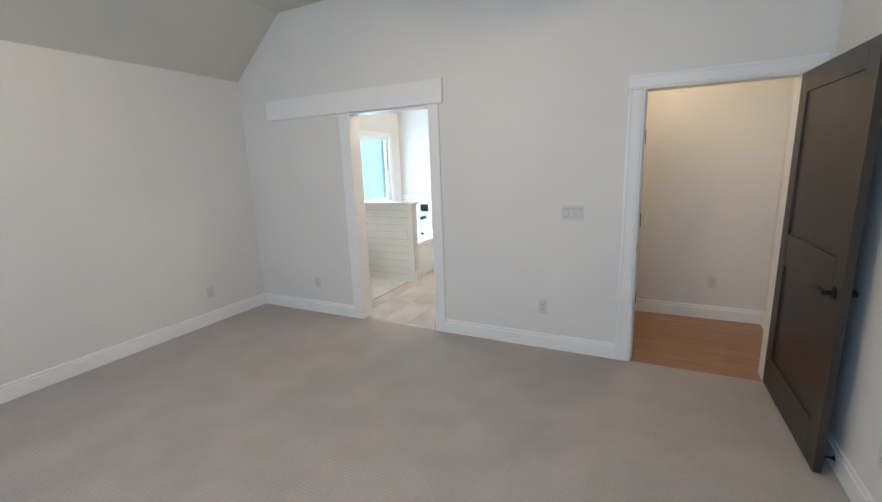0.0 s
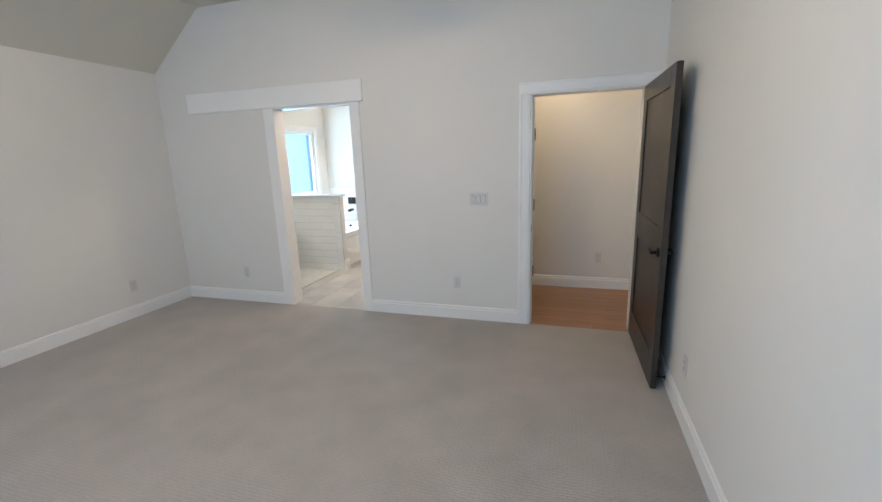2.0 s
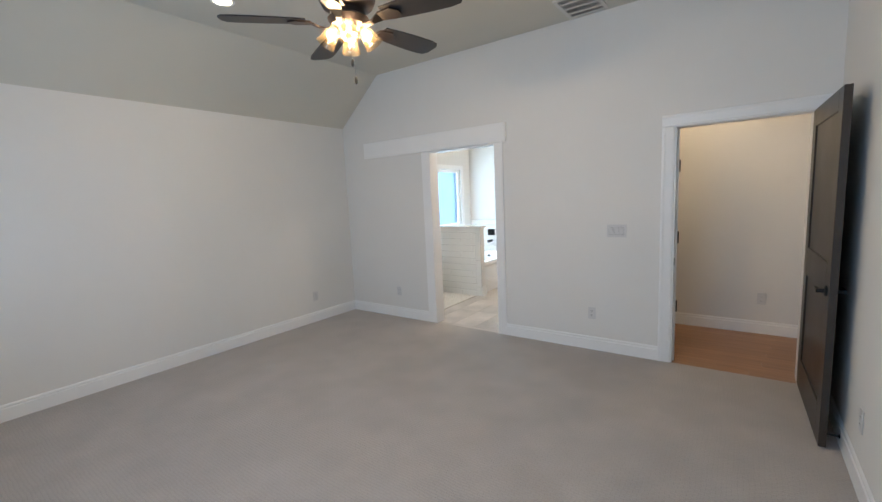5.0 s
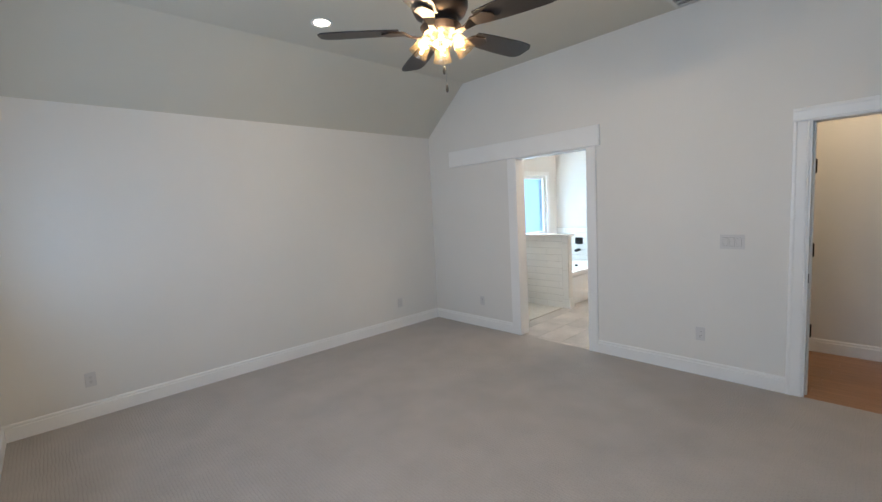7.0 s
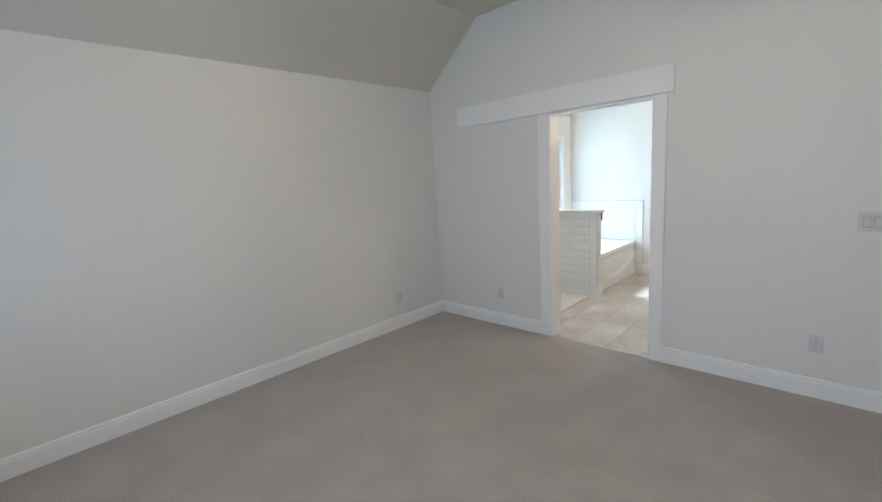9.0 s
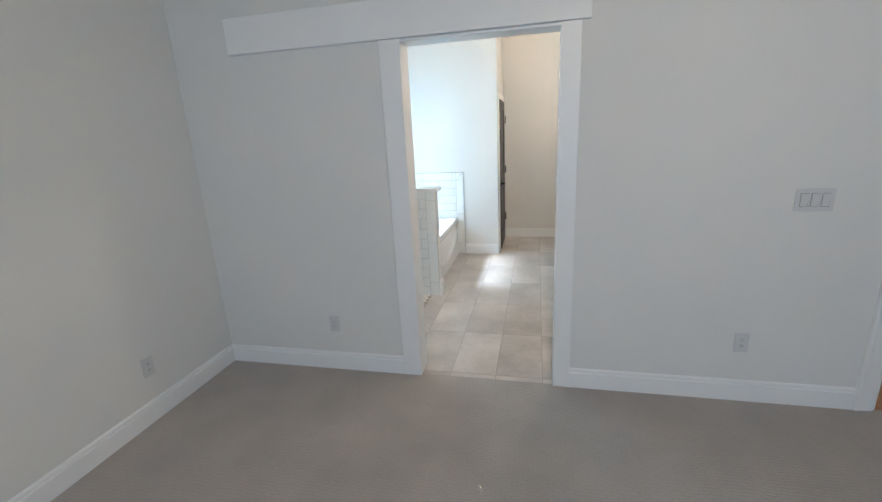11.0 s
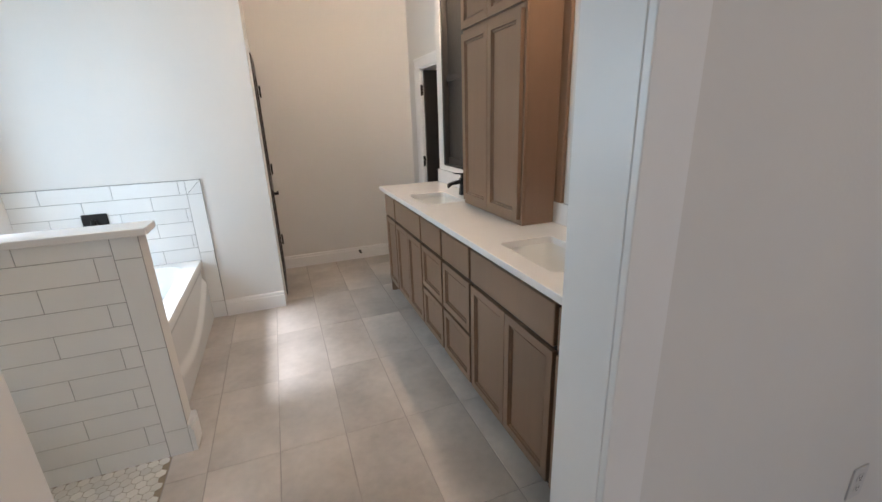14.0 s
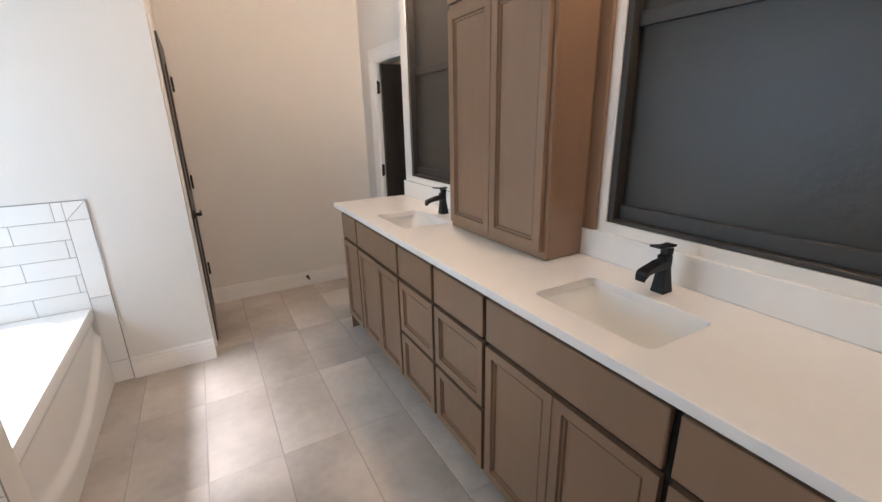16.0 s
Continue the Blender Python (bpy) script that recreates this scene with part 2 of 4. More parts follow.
def loft(loops, cap=True, close=True):
    bm = bmesh.new()
    rings = [[bm.verts.new(p) for p in lp] for lp in loops]
    n = len(rings[0])
    for a, b in zip(rings, rings[1:]):
        for i in range(n if close else n - 1):
            bm.faces.new((a[i], a[(i + 1) % n], b[(i + 1) % n], b[i]))
    if cap:
        bm.faces.new(rings[0][::-1])
        bm.faces.new(rings[-1])
    bmesh.ops.recalc_face_normals(bm, faces=bm.faces)
    return bm


def round_rect(cx, cy, w, d, r, z, n=5):
    pts = []
    for k, (sx, sy) in enumerate(((1, 1), (-1, 1), (-1, -1), (1, -1))):
        for i in range(n + 1):
            a = math.pi / 2 * (k + i / n)
            pts.append((cx + sx * (w / 2 - r) + r * math.cos(a), cy + sy * (d / 2 - r) + r * math.sin(a), z))
    return pts


def panel_front(w, h, t, rail=0.055, depth=0.012, bevel=0.002):
    """A framed door or drawer front: x 0..w, z 0..h, front face at y = -t, with a stepped recessed panel."""
    bm = box(0, w, -t, 0, 0, h)
    if rail:
        for th, dp in ((rail, 0.0), (0.0035, -depth * 0.8), (0.006, 0.0), (0.003, 0.004), (0.004, 0.0), (0.003, -depth * 0.6)):
            bm.faces.ensure_lookup_table()
            f = min(bm.faces, key=lambda q: (0 if q.normal.y < -0.9 else 1, (q.calc_center_median() - Vector((w / 2, -t, h / 2))).length))
            bmesh.ops.inset_region(bm, faces=[f], thickness=th, depth=dp)
            bm.normal_update()
    else:
        finish(bm, 0.003)
    return bm


FACE_LEFT = lambda x, y, z: pose(x, y, z, 0, 0, -90)  # local x runs to -y, the front looks to -x
FACE_RIGHT = lambda x, y, z: pose(x, y, z, 0, 0, 90)

# ---- structure: bedroom ----
XL, XR, YB, YD, YD2 = -3.685, 1.345, -0.53, 3.87, 4.005
T = 0.14
setting("floor", box(XL - T, XR + T, YB - T, 3.872, -0.10, 0.0), M_CARPET, "grey-beige patterned loop-pile wall-to-wall carpet")
# left wall, with the sloping ceiling above it
setting("wall_west", box(XL - T, XL, YB - T, YD2, 0, 2.53), M_WALL, "smooth off-white painted plaster wall")
setting("wall_east", box(XR, XR + T, YB - T, YD, 0, 3.10), M_WALL, "smooth off-white painted plaster wall")
setting("wall_north", boxes((XL, -2.228, YD, YD2, 0, 3.10), (-2.228, -1.33, YD, YD2, 2.08, 3.10), (-1.33, 0.335, YD, YD2, 0, 3.10), (0.335, 1.225, YD, YD2, 2.045, 3.10), (1.225, XR + T, YD, YD2, 0, 3.10)), M_WALL, "off-white painted wall with two door openings")
wins = ((-3.22, -1.48), (-1.02, 0.52))
back = [(XL, -3.22, YB - T, YB, 0, 3.10), (-1.48, -1.02, YB - T, YB, 0, 3.10), (0.52, XR, YB - T, YB, 0, 3.10)]
for a, b in wins:
    back += [(a, b, YB - T, YB, 0, 0.98), (a, b, YB - T, YB, 2.15, 3.10)]
setting("wall_south", boxes(*back), M_WALL, "off-white painted wall with two windows")
bm = bmesh.new()
box(-2.986, XR + T, YB - T, YD2, 3.10, 3.20, bm=bm)
pts = [(XL - 0.002, 2.528), (-2.986, 3.10), (-2.986, 3.20), (XL - T, 2.63), (XL - T, 2.528)]
vs0 = [bm.verts.new((x, YB - T, z)) for x, z in pts]
vs1 = [bm.verts.new((x, YD2, z)) for x, z in pts]
for i in range(5):
    bm.faces.new((vs0[i], vs0[(i + 1) % 5], vs1[(i + 1) % 5], vs1[i]))
bm.faces.new(vs0[::-1])
bm.faces.new(vs1)
bmesh.ops.recalc_face_normals(bm, faces=bm.faces)
setting("ceiling", bm, M_CEIL_DIM, "off-white painted ceiling with a sloping side")
# unseen roof and deep eave added to keep the sun out, and ground outside
setting("roof", boxes((XL - 0.3, XR + 3, YB - 1.3, YB - T, 2.75, 2.85), (XL - T, 4, YB - T, 9.3, 3.35, 3.45)), M_EXT, "plain unseen roof deck with a deep eave to block the sun")
setting("ground", box(-400, 400, -400, 400, -0.45, -0.30), M_GRASS, "flat green lawn reaching the horizon")


def baseboard(name, a, b, inward, h=0.130, t=0.015):
    """Skirting with a stepped, rounded cap from a to b (floor points); inward points into the room."""
    a, b, w = Vector((*a, 0)), Vector((*b, 0)), Vector((*inward, 0))
    prof = ((0, 0), (t, 0), (t, h * 0.765), (t * 0.50, h * 0.79), (t * 0.50, h * 0.81), (t * 0.66, h * 0.83), (t * 0.62, h * 0.93), (t * 0.30, h * 0.985), (0, h))
    bm = loft([[p + w * d + Vector((0, 0, z)) for d, z in prof] for p in (a, b)])
    return setting(name, bm, M_TRIM, "white painted moulded baseboard")


baseboard("baseboard", (XL, YB), (XL, YD), (1, 0))
baseboard("baseboard", (XL + 0.014, YD), (-2.330, YD), (0, -1))
baseboard("baseboard", (-1.250, YD), (0.245, YD), (0, -1))
baseboard("baseboard", (XR, YB), (XR, YD), (-1, 0))
baseboard("baseboard", (XL + 0.014, YB), (XR - 0.014, YB), (0, 1))


def casing_side(x0, x1, y, out, z1, inner):
    """Upright moulded door casing: a flat board with a stepped inner and outer edge; out is the sign of y it stands proud to."""
    s = 1 if inner > 0 else -1
    lo, hi = (x0, x1) if s > 0 else (x1, x0)
    prof = ((0, 0), (0, 0.010), (0.08, 0.014), (0.15, 0.011), (0.20, 0.013), (0.72, 0.018), (0.80, 0.022), (0.96, 0.022), (1, 0.016), (1, 0))
    return loft([[(lo + (hi - lo) * u, y + out * d, z) for u, d in prof] for z in (0, z1)])


def casing_head(x0, x1, y, out, z0, z1):
    prof = ((0, 0), (0, 0.010), (0.08, 0.014), (0.15, 0.011), (0.20, 0.013), (0.72, 0.018), (0.80, 0.022), (0.96, 0.022), (1, 0.016), (1, 0))
    return loft([[(x, y + out * d, z0 + (z1 - z0) * u) for u, d in prof] for x in (x0, x1)])


# entry doorway trim
door_1 = empty("door_1", (0.8, YD, 0), "white painted moulded casing round the hall doorway", "door frame", kind="structure")
part("casing", casing_side(0.245, 0.342, YD, -1, 2.035, -1), M_TRIM, door_1)
part("casing", casing_side(1.219, 1.316, YD, -1, 2.035, 1), M_TRIM, door_1)
part("casing", casing_head(0.245, 1.316, YD, -1, 2.037, 2.133), M_TRIM, door_1)
for x in ((0.335, 0.355), (1.205, 1.225)):
    part("jamb", boxes((*x, YD - 0.004, YD2 + 0.004, 0, 2.03), bevel=0.002), M_TRIM, door_1)
part("jamb", box(0.335, 1.225, YD - 0.004, YD2 + 0.004, 2.03, 2.045, 0.002), M_TRIM, door_1)
part("stop", box(0.355, 0.367, YD + 0.05, YD + 0.085, 0, 2.03, 0.002), M_TRIM, door_1)


def hinge(place, along, out, parent):
    """Butt hinge: leaf plate and a knuckle barrel with ball tips."""
    p, a, o = Vector(place), Vector(along), Vector(out)
    bm = bmesh.new()
    q = p + a * 0.018
    lo = [min(p[i], q[i]) for i in range(3)]
    hi = [max(p[i], q[i]) for i in range(3)]
    for i in range(2):
        if hi[i] - lo[i] < 0.003:
            lo[i], hi[i] = lo[i] - 0.002, hi[i] + 0.002
    box(lo[0], hi[0], lo[1], hi[1], p.z - 0.045, p.z + 0.045, bm=bm)
    c = lathe([(0, -0.053), (0.005, -0.051), (0.0075, -0.046), (0.0075, 0.046), (0.005, 0.051), (0, 0.053)], 10)
    moved(c, Matrix.Translation(p + o * 0.006))
    me = bpy.data.meshes.new("tmp")
    c.to_mesh(me)
    c.free()
    bm.from_mesh(me)
    bpy.data.meshes.remove(me)
    return part("hinge", bm, M_BLACK, parent, "black steel hinge")


for z in (1.72, 1.10, 0.48):
    hinge((0.358, YD2 + 0.010, z), (0, -0.03 / 0.018, 0), (1, 0, 0), door_1)
part("strike_plate", box(0.3545, 0.3575, YD + 0.004, YD + 0.03, 0.87, 0.935, 0.001), M_BLACK, door_1, "black strike plate")

# bathroom doorway trim, with a long flat header board
door_2 = empty("door_2", (-1.76, YD, 0), "white painted pocket doorway with a long flat header", "door frame", kind="structure")
part("casing", box(-2.330, -2.208, YD - 0.017, YD, 0, 2.085, 0.002), M_TRIM, door_2)
part("casing", box(-1.350, -1.250, YD - 0.017, YD, 0, 2.085, 0.002), M_TRIM, door_2)
part("header", box(-3.28, -1.205, YD - 0.026, YD, 2.087, 2.285, 0.003), M_TRIM, door_2, "long flat white header board")
part("jamb", box(-2.228, -2.209, YD + 0.001, YD2 + 0.01, 0, 2.07, 0.002), M_TRIM, door_2)
part("jamb", box(-1.349, -1.330, YD + 0.001, YD2 + 0.01, 0, 2.07, 0.002), M_TRIM, door_2)
part("jamb", box(-2.228, -1.330, YD - 0.009, YD2 + 0.01, 2.07, 2.083, 0.002), M_TRIM, door_2)
part("casing", casing_side(-2.318, -2.223, YD2, 1, 2.07, -1), M_TRIM, door_2)
part("casing", casing_side(-1.335, -1.24, YD2, 1, 2.07, 1), M_TRIM, door_2)
part("casing", casing_head(-2.318, -1.24, YD2, 1, 2.072, 2.165), M_TRIM, door_2)

# bedroom windows
for i, (a, b) in enumerate(wins):
    w = empty("window_%d" % (i + 1), ((a + b) / 2, YB, 0.98), "white framed double window", "window", kind="structure")
    f = boxes((a, a + 0.05, YB - 0.12, YB - 0.05, 0.98, 2.15), (b - 0.05, b, YB - 0.12, YB - 0.05, 0.98, 2.15), (a, b, YB - 0.12, YB - 0.05, 0.98, 1.03), (a, b, YB - 0.12, YB - 0.05, 2.10, 2.15), ((a + b) / 2 - 0.03, (a + b) / 2 + 0.03, YB - 0.12, YB - 0.05, 0.98, 2.15))
    part("window_frame", f, M_TRIM, w)
    part("window_sill", box(a - 0.04, b + 0.04, YB - 0.04, YB + 0.04, 0.955, 0.982, 0.004), M_TRIM, w)
    p = part("pane", box(a + 0.05, b - 0.05, YB - 0.10, YB - 0.094, 1.03, 2.10), M_PANE, w)
    p.visible_shadow = False

# ---- structure: hall ----
setting("floor_hall", box(-0.369, 1.8, 3.872, 5.25, -0.10, -0.008), M_GROUT_DARK, "dark underfloor below hall planks")
setting("wall_hall_north", box(-0.354, 1.43, 5.115, 5.25, 0, 2.85), M_WALL, "off-white painted hall wall")
setting("wall_hall_east", box(1.43, 1.57, 4.005, 5.25, 0, 2.85), M_WALL, "off-white painted hall wall")
setting("wall_hall_west", box(-0.354, -0.24, 4.005, 5.115, 0, 2.85), M_WALL, "off-white painted hall wall")
setting("ceiling_hall", box(-0.354, 1.57, 4.005, 5.25, 2.85, 2.95), M_CEIL_DIM, "off-white painted hall ceiling")
baseboard("baseboard", (-0.24, 5.115), (1.43, 5.115), (0, -1))
baseboard("baseboard", (1.43, 4.03), (1.43, 5.10), (-1, 0))

# ---- structure: bathroom ----
BX, BE, FX, NB, FY = -3.51, 6.845, -1.944, -0.47, 7.815
setting("floor_bath", box(-3.65, NB + 0.1, 3.872, 8.0, -0.10, -0.0016), M_GROUT_LIGHT, "pale grout bed under grey floor tiles")
WY0, WY1, WZ0, WZ1 = 5.15, 6.52, 1.00, 2.03
setting("wall_bath_west", boxes((BX - T, BX, YD2, WY0, 0, 2.43), (BX - T, BX, WY1, 8.0, 0, 2.43), (BX - T, BX, WY0, WY1, 0, WZ0), (BX - T, BX, WY0, WY1, WZ1, 2.43)), M_WALL, "white painted wall with a frosted window over the tub")
setting("wall_tub_end", box(BX, FX, BE, BE + 0.115, 0, 2.95), M_WALL, "white painted wall at the end of the tub")
setting("wall_closet", boxes((FX - 0.115, FX, BE + 0.115, 7.05, 0, 2.95), (FX - 0.115, FX, 7.05, 7.74, 1.965, 2.95), (FX - 0.115, FX, 7.74, FY, 0, 2.95)), M_WALL, "off-white painted wall with a narrow door")
setting("wall_bath_north", box(BX - T, 1.1, FY, FY + 0.14, 0, 2.95), M_WALL, "off-white painted far wall")
setting("wall_bath_east", boxes((NB, NB + 0.115, YD2, 6.70, 0, 2.95), (NB, NB + 0.115, 6.70, 7.465, 1.900, 2.95), (NB, NB + 0.115, 7.465, FY, 0, 2.95)), M_WALL, "off-white painted wall with a door opening")
bm = bmesh.new()
box(-2.90, 1.1, YD2, 8.0, 2.90, 3.0, bm=bm)
pts = [(BX - 0.002, 2.428), (-2.90, 2.90), (-2.90, 3.0), (BX - T, 2.55), (BX - T, 2.428)]
vs0 = [bm.verts.new((x, YD2, z)) for x, z in pts]
vs1 = [bm.verts.new((x, 8.0, z)) for x, z in pts]
for i in range(5):
    bm.faces.new((vs0[i], vs0[(i + 1) % 5], vs1[(i + 1) % 5], vs1[i]))
bm.faces.new(vs0[::-1])
bm.faces.new(vs1)
bmesh.ops.recalc_face_normals(bm, faces=bm.faces)
setting("ceiling_bath", bm, M_CEIL_DIM, "off-white painted bathroom ceiling")
# small room behind the open dark door
setting("wall_dressing", boxes((0.95, 1.05, 6.5, FY, 0, 2.9), (NB + 0.115, 0.95, 6.5, 6.6, 0, 2.9)), M_WALL, "off-white painted dressing room wall")
baseboard("baseboard", (-2.384, BE), (FX, BE), (0, -1), 0.135)
baseboard("baseboard", (FX + 0.014, FY), (NB - 0.0, FY), (0, -1))
baseboard("baseboard", (FX, 7.79), (FX, FY), (1, 0))

# furred wall that carries the mirrors
FUR, MB = -0.55, ((4.13, 5.040), (5.86, 6.705))
MZ0, MZ1 = 1.072, 2.37
fur = [(FUR, NB, YD2, 6.80, 0.0, MZ0), (FUR, NB, YD2, 6.80, MZ1, 2.90), (FUR, NB, YD2, MB[0][0], MZ0, MZ1), (FUR, NB, MB[0][1], MB[1][0], MZ0, MZ1), (FUR, NB, MB[1][1], 6.80, MZ0, MZ1)]
setting("wall_vanity", boxes(*fur), M_WALL, "white built-out wall behind the vanity")

# bathroom window
w3 = empty("window_3", (BX, 5.91, WZ0), "frosted window with white frame, glowing with daylight", "window", kind="structure")
part("window_frame", boxes((BX - 0.10, BX - 0.03, WY0, WY0 + 0.05, WZ0, WZ1), (BX - 0.10, BX - 0.03, WY1 - 0.05, WY1, WZ0, WZ1), (BX - 0.10, BX - 0.03, WY0 + 0.05, WY1 - 0.05, WZ0, WZ0 + 0.05), (BX - 0.10, BX - 0.03, WY0 + 0.05, WY1 - 0.05, WZ1 - 0.05, WZ1), bevel=0.004), M_TRIM, w3)
p = part("pane", box(BX - 0.075, BX - 0.069, WY0 + 0.05, WY1 - 0.05, WZ0 + 0.05, WZ1 - 0.05), M_PANE, w3)
p.visible_shadow = False
part("window_casing", boxes((BX, BX + 0.016, WY0 - 0.075, WY0, WZ0 - 0.08, WZ1 + 0.08), (BX, BX + 0.016, WY1, WY1 + 0.075, WZ0 - 0.08, WZ1 + 0.08), (BX, BX + 0.016, WY0, WY1, WZ1, WZ1 + 0.08), (BX, BX + 0.016, WY0, WY1, WZ0 - 0.08, WZ0 - 0.003), bevel=0.003), M_TRIM, w3)
part("window_sill", box(BX - 0.03, BX + 0.02, WY0, WY1, WZ0 - 0.002, WZ0 + 0.014, 0.003), M_TRIM, w3)

# ---- things: bedroom ----


def lever_set(parent, p, out, along, both=0.0):
    """Black lever: rose, neck and a flat curved lever. out and along are unit axes; both adds the set on the far side."""
    for s, off in ((1, 0.0), (-1, both)) if both else ((1, 0.0),):
        c = Vector(p) - Vector(out) * off
        o, a = Vector(out) * s, Vector(along)
        rot = Matrix((a.to_tuple(), Vector((0, 0, 1)).cross(a).to_tuple(), (0, 0, 1))).transposed().to_4x4()
        r = lathe([(0, 0), (0.031, 0), (0.031, 0.006), (0.026, 0.010), (0.012, 0.012), (0.011, 0.045), (0, 0.046)], 20)
        turn = Vector((0, 0, 1)).rotation_difference(o).to_matrix().to_4x4()
        moved(r, Matrix.Translation(c) @ turn)
        rose = part("rose", r, M_BLACK, parent, "black door rose", smooth=True)
        loops = []
        for u, dz, hw, hh in ((-0.012, 0, 0.007, 0.010), (0.0, 0, 0.008, 0.011), (0.05, 0.003, 0.007, 0.009), (0.095, 0.001, 0.006, 0.008), (0.115, -0.004, 0.005, 0.006)):
            q = c + o * 0.040 + a * u + Vector((0, 0, dz))
            loops.append([q + o * sx * hw + Vector((0, 0, sz * hh)) for sx, sz in ((1, 1), (-1, 1), (-1, -1), (1, -1))])
        part("lever", finish(loft(loops), 0.002), M_BLACK, rose, "black lever handle")


def leaf_mesh(w, h, t, panels):
    """Door leaf, x 0..w, z 0..h, y -t/2..t/2, with recessed panels (z0, z1) on both faces."""
    st = 0.115
    bm = bmesh.new()
    box(0, st, -t / 2, t / 2, 0, h, 0.0015, bm=bm)
    box(w - st, w, -t / 2, t / 2, 0, h, 0.0015, bm=bm)
    z = 0.0
    for a, b in panels:
        box(st, w - st, -t / 2, t / 2, z, a, 0.0015, bm=bm)
        box(st, w - st, -t / 2 + 0.010, t / 2 - 0.010, a, b, bm=bm)
        z = b
    box(st, w - st, -t / 2, t / 2, z, h, 0.0015, bm=bm)
    return bm


def door_leaf(base, angle, w, h, label, lever_z, lever_u, hinges, lever_dir=-1, panels=((0.22, 0.86), (1.06, 1.90))):
    d = empty("door", base, label, "door")
    m = pose(*base, 0, 0, angle)
    part("leaf", moved(leaf_mesh(w, h, 0.036, panels), m), M_DOOR, d)
    u = (m.to_3x3() @ Vector((1, 0, 0))).normalized()
    o = (m.to_3x3() @ Vector((0, -1, 0))).normalized()
    lever_set(d, Vector(base) + u * lever_u + o * 0.018 + Vector((0, 0, lever_z)), o, u * lever_dir, both=0.036)
    for z in hinges:
        hinge(Vector(base) + Vector((0, 0, z)) - u * 0.004 + o * 0.020, u, o, d)
    return d


entry = door_leaf((1.222, 3.862, 0.012), -88.6, 0.957, 2.018, "dark espresso two-panel door standing wide open", 0.905, 0.880, ())
# slim stop at the foot of the open door
ds = empty("door_stop", (1.30, 3.02, 0), "black door stop behind the open door", "door stop")
r = lathe([(0, 0), (0.014, 0), (0.014, 0.004), (0.006, 0.008), (0.005, 0.065), (0.010, 0.067), (0.010, 0.080), (0, 0.082)], 12)
part("rod", moved(r, Matrix.Translation((1.331, 2.99, 0.06)) @ pose(0, 0, 0, 0, -90, 0)), M_BLACK, ds)


def wall_plate(name, m, label, gangs, kind):
    """Cover plate in local x (width), z (height), front -y; outlets or rocker switches, with screws."""
    o = empty(name, m.translation, label, "socket" if kind == "outlet" else "switch")
    w = 0.072 if gangs == 1 else 0.046 * gangs + 0.032
    h = 0.117
    pl = moved(box(-w / 2, w / 2, -0.006, 0, -h / 2, h / 2, 0.003, 2), m)
    part("plate", pl, M_PLATE, o)
    for g in range(gangs):
        gx = (g - (gangs - 1) / 2) * 0.046
        if kind == "outlet":
            for s in (-1, 1):
                f = loft([round_rect(gx, 0, 0.034, 0.028, 0.010, z) for z in (0.0055, 0.0078)])
                moved(f, m @ Matrix.Translation((0, 0, s * 0.0195)) @ pose(0, 0, 0, 90, 0, 0))
                fo = part("receptacle", f, M_PLATE, o)
                sl = boxes((gx - 0.0075, gx - 0.005, -0.0083, -0.0075, s * 0.0195 - 0.002, s * 0.0195 + 0.007), (gx + 0.005, gx + 0.0075, -0.0083, -0.0075, s * 0.0195 - 0.002, s * 0.0195 + 0.007), (gx - 0.002, gx + 0.002, -0.0083, -0.0075, s * 0.0195 - 0.010, s * 0.0195 - 0.006))
                part("slot", moved(sl, m), M_SLOT, fo)
        else:
            part("gap", moved(box(gx - 0.0175, gx + 0.0175, -0.0066, -0.0055, -0.034, 0.034), m), M_SLOT, o)
            bmr = box(gx - 0.0162, gx + 0.0162, -0.010, -0.006, -0.0325, 0.0325, 0.001)
            for v in bmr.verts:
                if v.co.y < -0.008:
                    v.co.y -= 0.003 * (v.co.z / 0.0325)
            part("rocker", moved(bmr, m), M_PLATE, o)
    return o


wall_plate("wall_outlet", pose(-0.333, YD, 0.365), "white duplex outlet low on the bedroom wall", 1, "outlet")
wall_plate("wall_outlet", pose(-2.814, YD, 0.345), "white duplex outlet beside the pocket doorway", 1, "outlet")
wall_plate("wall_outlet", pose(XL, 3.20, 0.335, 0, 0, 90), "white duplex outlet low on the long wall", 1, "outlet")
wall_plate("wall_outlet", pose(XL, 0.0, 0.32, 0, 0, 90), "white duplex outlet near the room corner", 1, "outlet")
wall_plate("wall_outlet", pose(XR, 2.61, 0.345, 0, 0, -90), "white duplex outlet beside the open door", 1, "outlet")
wall_plate("wall_outlet", pose(1.007, 5.115, 0.366), "white duplex outlet on the hall wall", 1, "outlet")
wall_plate("light_switch", pose(-0.113, YD, 1.165), "white triple rocker light switch", 3, "switch")

